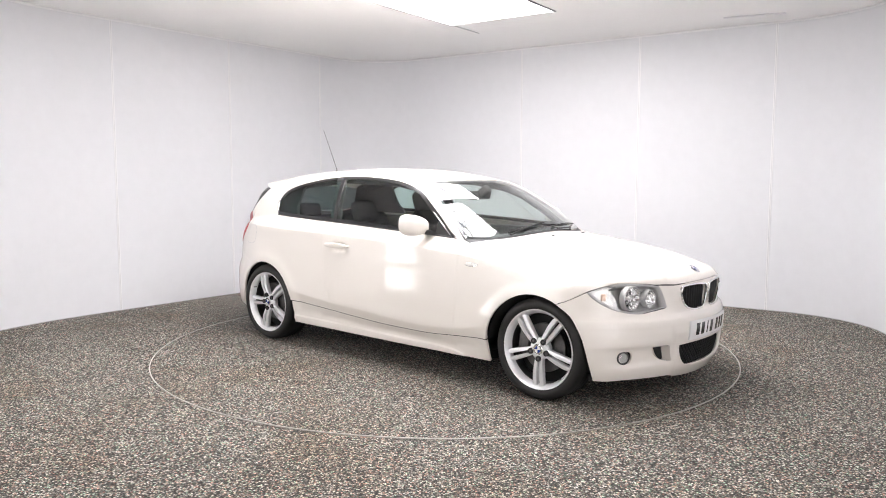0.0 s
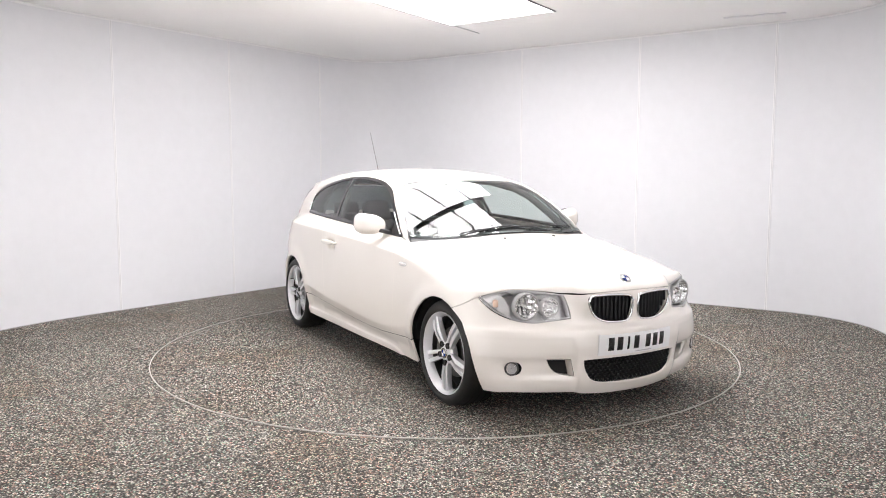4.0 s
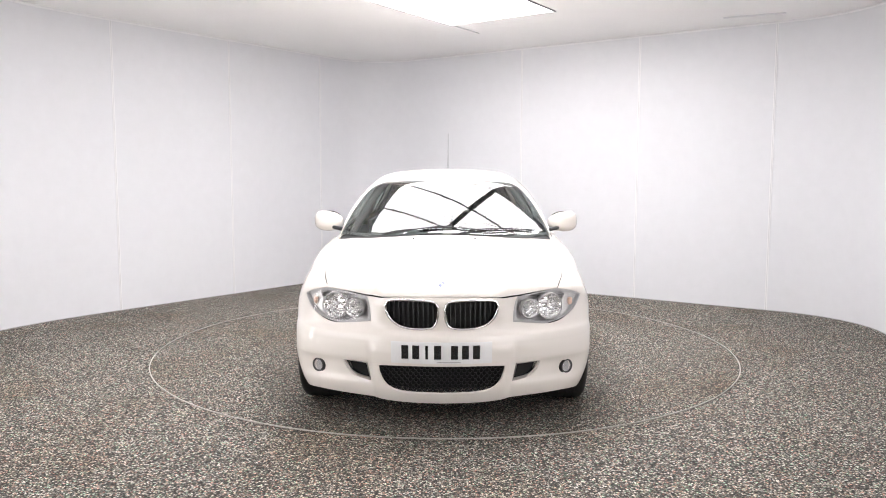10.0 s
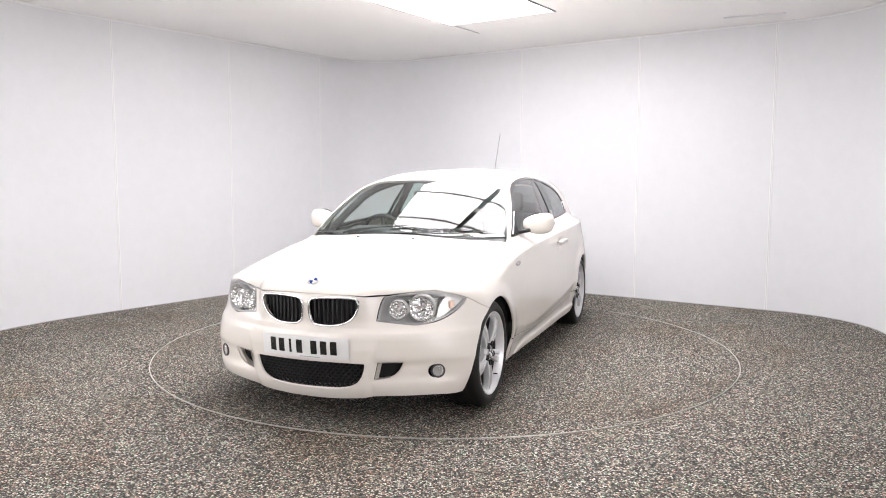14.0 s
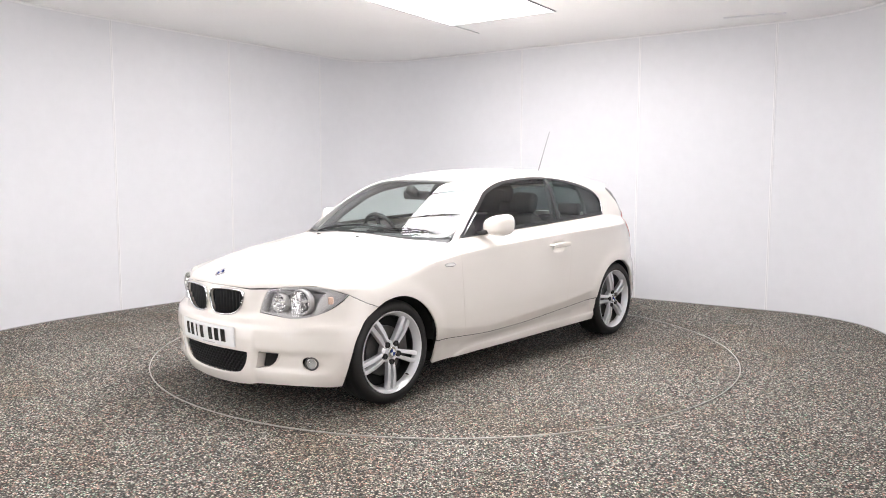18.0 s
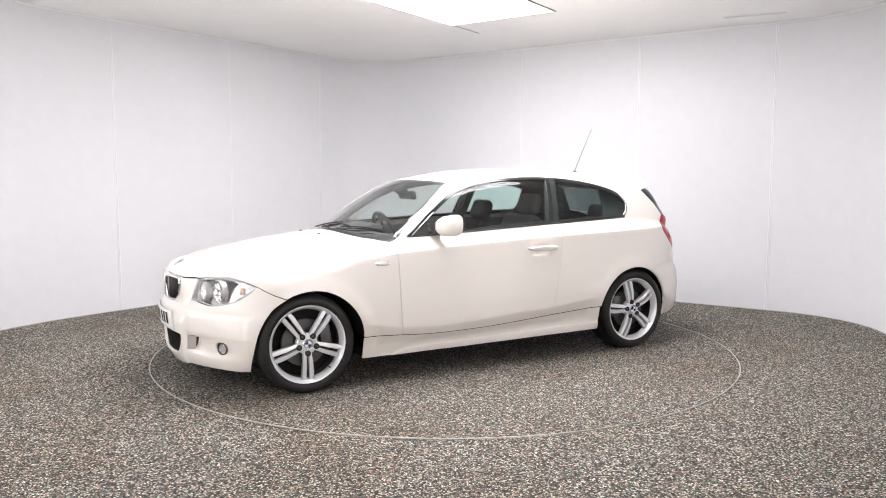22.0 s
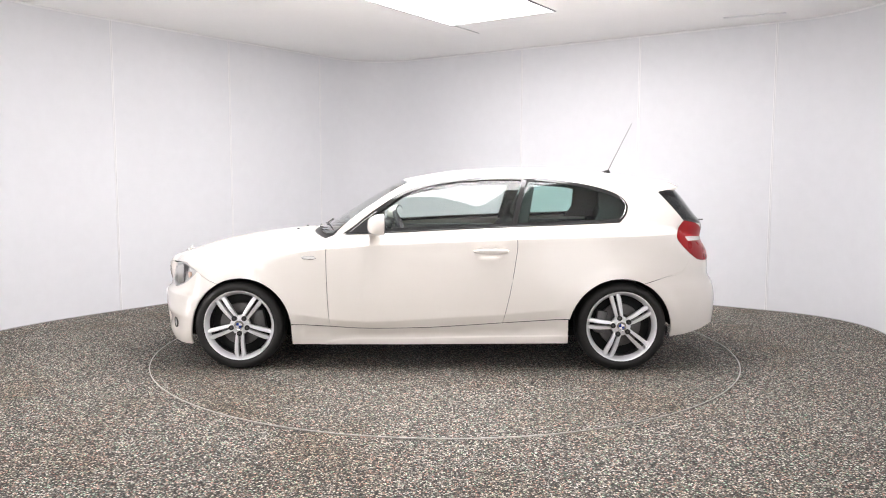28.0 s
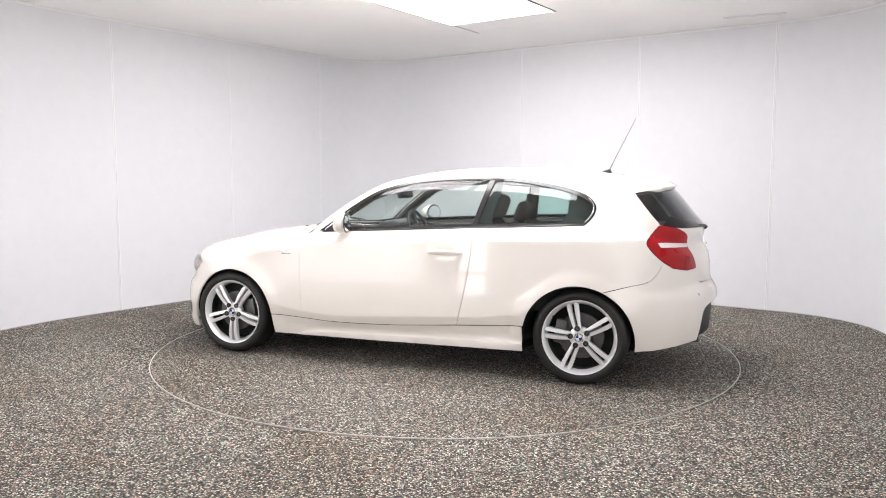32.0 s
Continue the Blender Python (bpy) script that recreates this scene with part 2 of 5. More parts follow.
def strip(path, z0, z1, thick, outward=True):
    """An upright band along a path, with thickness away from the room."""
    bm = bmesh.new()
    p = np.array(path)
    t = np.gradient(p, axis=0)
    t /= np.linalg.norm(t, axis=1, keepdims=True)
    nrm = np.stack([-t[:, 1], t[:, 0]], 1) * (1 if outward else -1)
    cols = []
    for (x, y), (nx, ny) in zip(p, nrm):
        cols.append([bm.verts.new((x, y, z0)), bm.verts.new((x, y, z1)), bm.verts.new((x + nx * thick, y + ny * thick, z1)), bm.verts.new((x + nx * thick, y + ny * thick, z0))])
    for a, b in zip(cols, cols[1:]):
        for k in range(4):
            bm.faces.new((a[k], a[(k + 1) % 4], b[(k + 1) % 4], b[k]))
    bm.faces.new(cols[0])
    bm.faces.new(cols[-1][::-1])
    bmesh.ops.recalc_face_normals(bm, faces=bm.faces)
    return smooth(bm, 30)


def nearest(x, y):
    return int(np.argmin(np.hypot(PATH[:, 0] - x, PATH[:, 1] - y)))


def build_room():
    bm = bmesh.new()
    bmesh.ops.create_grid(bm, x_segments=1, y_segments=1, size=9)
    bmesh.ops.translate(bm, verts=bm.verts, vec=(-0.5, -1.5, 0))
    tagged(part("floor", bm, M_FLOOR), "speckled grey bonded granule studio floor", "floor", kind="structure")
    ceiling = box(18, 18, 0.12, (-0.5, -1.5, CEILING + 0.06))
    tagged(part("ceiling", ceiling, M_CEIL), "plain white flat studio ceiling", "ceiling", kind="structure")

    wall = tagged(new("wall_cladding"), "white plastic clad studio wall with rounded corners", "wall", kind="structure")
    seams = [(-3.24, 1.50), (-2.38, 2.60), (-1.57, 3.68), (0.88, 3.10), (2.13, 2.34), (3.27, 1.58), (3.3, -0.4), (2.5, -2.2), (1.6, -4.3), (-0.5, -6.1),
             (-1.9, -4.6), (-3.4, -2.9), (-4.3, 0.10)]
    marks = sorted(nearest(*s) for s in seams)
    for a, b in zip(marks, marks[1:] + [marks[0] + len(PATH)]):
        run = [PATH[i % len(PATH)] for i in range(a, b + 1)]
        run[0] = run[0] * 0.97 + run[1] * 0.03
        run[-1] = run[-1] * 0.97 + run[-2] * 0.03
        part("panel", strip(run, 0.0, CEILING, 0.03, OUT), M_WALL, wall)
    for k, i in enumerate(marks):
        a, b = PATH[i - 1], PATH[(i + 1) % len(PATH)]
        t = Vector((b[0] - a[0], b[1] - a[1])).normalized()
        x, y = PATH[i]
        turn = Matrix.Rotation(math.atan2(t.y, t.x), 4, "Z")
        part("joint_strip", box(0.024, 0.008, CEILING, (x, y, CEILING / 2), 0.002, 1, turn), M_TRIM, wall)
        part("joint_strip", box(0.003, 0.010, CEILING, (x, y, CEILING / 2), 0, 1, turn), M_SEAM, wall)
    loop = [PATH[i % len(PATH)] for i in range(len(PATH) + 1)]
    tagged(part("trim_top", strip(loop, CEILING - 0.022, CEILING - 0.002, -0.008, OUT), M_TRIM), "thin white trim under the ceiling", "trim", kind="structure")
    tagged(part("baseboard", strip(loop, 0.0, 0.006, -0.004, OUT), M_GREYTRIM), "thin grey sealant line at the floor", "trim", kind="structure")


OUT = True
AREA = sum(a[0] * b[1] - b[0] * a[1] for a, b in zip(PATH, np.roll(PATH, -1, 0)))
OUT = AREA < 0


def build_lights():
    """Two rows of flat ceiling panels beside one another, with a bar between."""
    along = Vector((-0.565, -0.825, 0)).normalized()
    across = Vector((0.825, -0.565, 0)).normalized()
    first = Vector((0.055, 1.80, 0))
    turn = Matrix(((-across).to_tuple() + (0,), along.to_tuple() + (0,), (0, 0, 1, 0), (0, 0, 0, 1))).transposed()
    made = None
    for row, start in ((0, 0), (1, 1)):
        for k in range(start, 5):
            c = first + across * (0.585 + row * 1.22) + along * (0.3 + 0.6 * k)
            at = Matrix.Translation((c.x, c.y, CEILING)) @ turn
            if made is None:
                made = thing("ceiling_light", "bright white flat square-edged ceiling light panel", "ceiling light", "ceiling light panels", at=at)
                frame_bm = bmesh.new()
                for sx, sy, w, h in ((0, 0.291, 1.17, 0.018), (0, -0.291, 1.17, 0.018), (0.576, 0, 0.018, 0.564), (-0.576, 0, 0.018, 0.564)):
                    box(w, h, 0.010, (sx, sy, -0.006), 0, bm=frame_bm)
                part("frame", frame_bm, M_FRAME, made, "thin grey edge frame")
                part("diffuser", box(1.134, 0.564, 0.008, (0, 0, -0.006)), M_GLOW, made, "glowing white diffuser")
            else:
                copy_thing(made, at)
    c = first + across * 1.195 + along * 1.87
    bar = box(0.034, 2.46, 0.02, (0, 0, 0), 0.004)
    bar.transform(Matrix.Translation((c.x, c.y, CEILING - 0.017)) @ turn)
    tagged(part("light_divider", bar, M_FRAME), "long grey bar between the rows of ceiling lights", "ceiling bar")
    # two tall stacks of soft light panels on the wall beside the camera, and two large dim unseen panels added as fill
    # light
    def flat_lamp(name, label, category, group, places, w, h, z, material, tiles=1, proud=0.025):
        lamp = None
        for x, y in places:
            i = nearest(x, y)
            t = Vector((*(PATH[(i + 1) % len(PATH)] - PATH[i - 1]), 0)).normalized()
            inward = Vector((-t.y, t.x, 0))
            inward = inward if inward.dot(Vector((-x, -y, 0))) > 0 else -inward
            m = Matrix((inward.cross(Vector((0, 0, 1))), Vector((0, 0, 1)), -inward)).transposed().to_4x4()
            m = Matrix.Translation((PATH[i][0], PATH[i][1], z)) @ Matrix.Translation(inward * proud) @ m
            if lamp is None:
                lamp = thing(name, label, category, group, at=m)
                rails = bmesh.new()
                for sx, sy, a, b in ((0, h / 2 + 0.015, w + 0.06, 0.03), (0, -h / 2 - 0.015, w + 0.06, 0.03), (w / 2 + 0.015, 0, 0.03, h), (-w / 2 - 0.015, 0, 0.03, h)):
                    box(a, b, 0.06, (sx, sy, 0.0), 0, bm=rails)
                part("frame", rails, M_TRIM, lamp, "white frame")
                pitch = h / tiles
                for k in range(tiles):
                    part("diffuser", box(w, pitch - 0.10 * (tiles > 1), 0.03, (0, -h / 2 + pitch * (k + 0.5), -0.008)), material, lamp, "softly glowing white diffuser")
                for k in range(1, tiles):
                    part("crossbar", box(w, 0.10, 0.05, (0, -h / 2 + pitch * k, 0)), M_TRIM, lamp, "white crossbar")
            else:
                copy_thing(lamp, m)

    flat_lamp("wall_light", "tall white softly lit light panel on the wall", "wall light", "wall light panels", ((-4.12, -1.30), (-2.30, -4.15)), 0.36, 1.88, 1.12, M_WALLGLOW, 4)
    flat_lamp("fill_panel", "large dimly glowing panel added as unseen fill light", "light screen", "light screens", ((1.60, -4.30), (-3.30, -3.00)), 1.60, 1.94, 1.35, M_FILL, 1, 0.10)
    slot = box(0.55, 0.03, 0.012, (0, 0, 0), 0.003)
    slot.transform(Matrix.Translation((2.92, 1.30, CEILING - 0.008)) @ Matrix.Rotation(radians(-25), 4, "Z"))
    tagged(part("ceiling_slot", slot, M_TRIM), "narrow white slotted strip on the ceiling", "ceiling vent")
    crack = box(0.50, 0.008, 0.006, (0, 0, 0))
    crack.transform(Matrix.Translation((0.22, 2.02, CEILING - 0.004)) @ Matrix.Rotation(radians(56), 4, "Z"))
    tagged(part("ceiling_joint", crack, M_GREYTRIM), "thin grey joint in the white ceiling", "ceiling joint")


def build_turntable():
    table = thing("turntable", "round speckled granule turntable with a worn steel rim, under the car", "turntable")
    part("deck", lathe([(0.001, 0.004), (0.7, 0.004), (1.5, 0.004), (2.224, 0.004), (2.224, 0.001)], 128, "Z"), M_DECK, table)
    part("rim", lathe([(2.226, 0.001), (2.226, 0.0065), (2.231, 0.007), (2.2325, 0.0065), (2.2325, 0.001)], 160, "Z"), M_RING, table, "thin worn steel rim")
    return table


build_room()
build_lights()
TURNTABLE = build_turntable()


# ---------------------------------------------------------------- the car's outer surface
def curve(points):
    """A smooth function through (position, value) pairs."""
    pts = sorted(points)
    px, py = np.array([p[0] for p in pts], float), np.array([p[1] for p in pts], float)
    slope = np.gradient(py, px)
    def value(a):
        a = np.clip(np.asarray(a, float), px[0], px[-1])
        i = np.clip(np.searchsorted(px, a) - 1, 0, len(px) - 2)
        h = px[i + 1] - px[i]
        s = (a - px[i]) / h
        return ((2 * s**3 - 3 * s**2 + 1) * py[i] + (s**3 - 2 * s**2 + s) * h * slope[i]
                + (3 * s**2 - 2 * s**3) * py[i + 1] + (s**3 - s**2) * h * slope[i + 1])
    return value


hood_line = curve([(-2.4, 1.0), (-1.85, 1.0), (-1.55, 1.03), (-1.2, 1.05), (-0.4, 1.05), (0.2, 1.04), (0.5, 1.01), (0.72, 0.968), (0.94, 0.956), (1.2, 0.930), (1.42, 0.900),
                   (1.65, 0.853), (1.83, 0.801), (1.94, 0.766), (2.0, 0.745), (2.1, 0.68)])
hood_crown = curve([(-2.4, 0.02), (0.5, 0.03), (0.9, 0.080), (1.3, 0.112), (1.65, 0.122), (1.85, 0.10), (2.1, 0.08)])
nose_line = curve([(0.05, 1.93), (0.13, 1.975), (0.2, 2.015), (0.34, 2.035), (0.47, 2.052), (0.492, 2.052), (0.508, 2.045), (0.53, 2.028), (0.56, 2.011), (0.62, 1.992), (0.70, 1.972),
                   (0.8, 1.96), (1.2, 1.90)])
tail_line = curve([(0.05, -2.08), (0.2, -2.155), (0.36, -2.18), (0.52, -2.18), (0.58, -2.165), (0.63, -2.135), (0.72, -2.125),
                   (0.90, -2.10), (0.97, -2.06), (1.2, -1.9)])
flank = curve([(0.10, 0.76), (0.18, 0.815), (0.235, 0.842), (0.29, 0.862), (0.33, 0.869), (0.45, 0.8710), (0.60, 0.8670), (0.76, 0.858), (0.86, 0.851), (1.0, 0.848), (1.3, 0.848)])
crease_line = curve([(-2.2, 0.962), (-1.9, 0.955), (-1.6, 0.947), (-1.3, 0.941), (-0.92, 0.931), (-0.55, 0.920), (-0.18, 0.905), (0.235, 0.886), (0.4, 0.876), (0.715, 0.853), (1.0, 0.818),
                     (1.3, 0.782), (1.6, 0.752), (2.1, 0.72)])
fold_line = curve([(-1.2, 0.46), (-0.93, 0.44), (-0.68, 0.416), (-0.45, 0.395), (-0.2, 0.382), (0.03, 0.366), (0.22, 0.355), (0.42, 0.347), (0.55, 0.352), (0.72, 0.368), (0.92, 0.40), (1.2, 0.45)])
flank_taper = curve([(-2.3, 0.13), (-1.9, 0.070), (-1.5, 0.012), (-1.1, 0.0), (0.0, 0.0), (0.7, 0.004), (1.1, 0.008), (1.4, 0.016), (1.7, 0.035), (2.1, 0.08)])
roof_line = curve([(-2.2, 1.12), (-1.82, 1.278), (-1.72, 1.308), (-1.5, 1.360), (-1.27, 1.390), (-1.05, 1.407), (-0.83, 1.415), (-0.6, 1.416),
                   (-0.38, 1.410), (-0.157, 1.394), (0.02, 1.368), (0.2, 1.334), (0.5, 1.265)])
screen_line = curve([(0.85, 0.985), (0.907, 0.92), (0.985, 0.815), (1.14, 0.575), (1.274, 0.335), (1.33, 0.225), (1.42, 0.03)])
glass_side = curve([(0.80, 0.80), (0.95, 0.765), (1.05, 0.728), (1.2, 0.652), (1.3, 0.592), (1.42, 0.50)])
glass_taper = curve([(-2.3, 0.15), (-1.8, 0.085), (-1.4, 0.04), (-0.9, 0.012), (-0.3, 0.0), (0.2, 0.008), (0.6, 0.03), (0.9, 0.05)])
hatch_line = curve([(0.60, -1.75), (0.80, -1.97), (0.92, -2.045), (0.99, -2.06), (1.1, -1.98), (1.22, -1.885), (1.28, -1.83), (1.45, -1.66)])


def smax(a, b, r):
    return np.maximum(a, b) + np.maximum(r - np.abs(a - b), 0) ** 2 / (4 * r)


def arch_flare(x, z):
    """The raised lips round the wheel arches."""
    out = 0
    for cx, cz, r in ((1.306, 0.30, 0.344), (-1.318, 0.285, 0.363)):
        d = np.hypot(x - cx, z - cz) - r
        out = out + 0.015 / (1 + np.exp((d - 0.060) / 0.019))
    return out * np.clip((z - 0.27) / 0.2, 0, 1)


def soft(d, w):
    """Nought below nought, d above it, with a rounding of width w."""
    return w * np.log1p(np.exp(np.clip(d / w, -40, 40)))


def tuck(x, z):
    """The flank folds inwards below a crease that rises towards both wheels."""
    d = fold_line(x) - z
    return 0.31 * (soft(d, 0.003) - soft(d - 0.09, 0.01)) * np.clip((0.985 - np.abs(x)) / 0.12, 0, 1)


def shoulder(x, z):
    """Above the shoulder crease the flank leans inwards; the crease fades out over the front wheel."""
    lean = 0.95 + 0.70 * np.clip((1.25 - x) / 0.50, 0, 1)
    return lean * soft(z - crease_line(x), 0.0035 + 0.03 * np.clip((x - 1.05) / 0.4, 0, 1))


def lower_body(x, y, z):
    a = np.abs(y)
    hip = 0.06 * np.clip((-1.1 - x) / 0.6, 0, 1) ** 1.5 * np.clip((z - 0.70) / 0.25, 0, 1.4) ** 1.5
    side = a - (flank(z) - hip - shoulder(x, z) - flank_taper(x) + arch_flare(x, z) - tuck(x, z))
    top = z - (hood_line(x) - hood_crown(x) * (a / 0.75) ** 2)
    kidneys = 0.050 * np.clip((z - 0.54) / 0.13, 0, 1) * 0.5 * (1 - np.tanh((a - 0.345) / 0.03))
    corner = 0.45 - 0.065 * np.clip((0.52 - z) / 0.15, 0, 1)
    front = x - (nose_line(z) + kidneys - corner * (a**2 + a**8))
    back = (tail_line(z) + 0.020 + 0.34 * a**2 + 0.60 * a**8) - x
    f = smax(side, top * 0.97, 0.03 + 0.035 * np.clip((x - 0.75) / 0.5, 0, 1) + 0.05 * np.clip((-1.7 - x) / 0.3, 0, 1))
    f = smax(f, front * 0.9, 0.05)
    return smax(f, back * 0.9, 0.26)


def cabin(x, y, z):
    a = np.abs(y)
    side = a - (glass_side(z) - glass_taper(x))
    top = z - (roof_line(x) - 0.055 * (a / 0.6) ** 2)
    front = (x - (screen_line(z) - 0.34 * a**2)) * 0.55
    back = ((hatch_line(z) + 0.36 * a**2 + 0.085 * (np.minimum(a, 0.66) / 0.62) ** 10) - x) * 0.72
    f = smax(side * 0.9, top, 0.09)
    f = smax(f, front, 0.018)
    return smax(f, back, 0.02)


def skin(p):
    """Below nought inside the car, above it outside."""
    x, y, z = p[..., 0], p[..., 1], p[..., 2]
    a, b = lower_body(x, y, z), cabin(x, y, z)
    return -smax(-a, -b, 0.035)


def skin_normal(p):
    e = 0.002
    g = np.stack([skin(p + e * np.eye(3)[i]) - skin(p - e * np.eye(3)[i]) for i in range(3)], -1)
    return g / np.maximum(np.linalg.norm(g, axis=-1, keepdims=True), 1e-9)


def cast(origin, way, far=1.6):
    """Where rays from inside the car leave its skin."""
    lo, hi = np.zeros(len(origin)), np.full(len(origin), far)
    for _ in range(34):
        mid = (lo + hi) / 2
        inside = skin(origin + mid[:, None] * way) < 0
        lo, hi = np.where(inside, mid, lo), np.where(inside, hi, mid)
    return origin + lo[:, None] * way


def on_side(pts):
    """(x, z) seen from the left side."""
    p = np.array(pts, float)
    n = len(p)
    return cast(np.stack([p[:, 0], np.full(n, 0.05), p[:, 1]], 1), np.tile([0.0, 1, 0], (n, 1)))


def on_top(pts):
    """(x, y) seen from above."""
    p = np.array(pts, float)
    n = len(p)
    return cast(np.stack([p[:, 0], p[:, 1], np.full(n, 0.45)], 1), np.tile([0.0, 0, 1], (n, 1)))


def on_front(pts):
    """(y, z) seen from the front."""
    p = np.array(pts, float)
    n = len(p)
    return cast(np.stack([np.full(n, 1.2), p[:, 0], p[:, 1]], 1), np.tile([1.0, 0, 0], (n, 1)))


def on_back(pts):
    p = np.array(pts, float)
    n = len(p)
    return cast(np.stack([np.full(n, -1.2), p[:, 0], p[:, 1]], 1), np.tile([-1.0, 0, 0], (n, 1)))


# ---------------------------------------------------------------- panels cut from the car's skin
class Side:
    """Chart of the flanks and roof: along the car, and round it."""
    z0, r = 0.60, 0.75

    def flat(self, p):
        a = np.arctan2(p[:, 2] - self.z0, p[:, 1])
        return np.stack([p[:, 0], np.where(a < -math.pi / 2, a + 2 * math.pi, a) * self.r], 1)

    def lift(self, uv):
        a = uv[:, 1] / self.r
        n = len(uv)
        return cast(np.stack([uv[:, 0], np.zeros(n), np.full(n, self.z0)], 1), np.stack([np.zeros(n), np.cos(a), np.sin(a)], 1))


class Top:
    def flat(self, p):
        return p[:, :2].copy()

    def lift(self, uv):
        return on_top(uv)


class End:
    """Chart of the nose or the tail: round an upright axis, and up."""

    def __init__(self, x0, way, r=0.9):
        self.x0, self.way, self.r = x0, way, r

    def flat(self, p):
        return np.stack([np.arctan2(p[:, 1], (p[:, 0] - self.x0) * self.way) * self.r, p[:, 2]], 1)

    def lift(self, uv):
        a = uv[:, 0] / self.r
        n = len(uv)
        return cast(np.stack([np.full(n, self.x0), np.zeros(n), uv[:, 1]], 1), np.stack([np.cos(a) * self.way, np.sin(a), np.zeros(n)], 1))


SIDE, TOP, NOSE, TAIL = Side(), Top(), End(1.0, 1), End(-1.1, -1)


def inside(poly, pts):
    x, y = pts[:, 0], pts[:, 1]
    res = np.zeros(len(pts), bool)
    for (ax, ay), (bx, by) in zip(poly, np.roll(poly, -1, 0)):
        hit = (ay > y) != (by > y)
        if ay != by:
            res ^= hit & (x < (bx - ax) * (y - ay) / (by - ay) + ax)
    return res


def tidy(poly, least=0.004):
    keep = [poly[0]]
    for p in poly[1:]:
        if np.linalg.norm(p - keep[-1]) > least:
            keep.append(p)
    if np.linalg.norm(keep[-1] - keep[0]) < least:
        keep.pop()
    return np.array(keep)


def shrink(poly, gap):
    area = sum(a[0] * b[1] - b[0] * a[1] for a, b in zip(poly, np.roll(poly, -1, 0)))
    e1, e2 = poly - np.roll(poly, 1, 0), np.roll(poly, -1, 0) - poly
    n1 = np.stack([-e1[:, 1], e1[:, 0]], 1) / np.linalg.norm(e1, axis=1, keepdims=True)
    n2 = np.stack([-e2[:, 1], e2[:, 0]], 1) / np.linalg.norm(e2, axis=1, keepdims=True)
    n = n1 + n2
    n /= np.maximum(np.linalg.norm(n, axis=1, keepdims=True), 0.5)
    return poly + n * gap * (1 if area > 0 else -1)


def away(pts, others):
    """How far each point is from the nearest of the others."""
    return np.concatenate([np.min(np.hypot(c[:, None, 0] - others[None, :, 0], c[:, None, 1] - others[None, :, 1]), 1) for c in np.array_split(pts, len(pts) // 1500 + 1)])


def beside(line_at, x0, x1, offsets):
    """Rows of points along a crease of the left flank, a little above and below it."""
    x = np.arange(x0, x1, 0.009)
    return [on_side(np.stack([x, line_at(x) + d], 1)) for d in offsets]


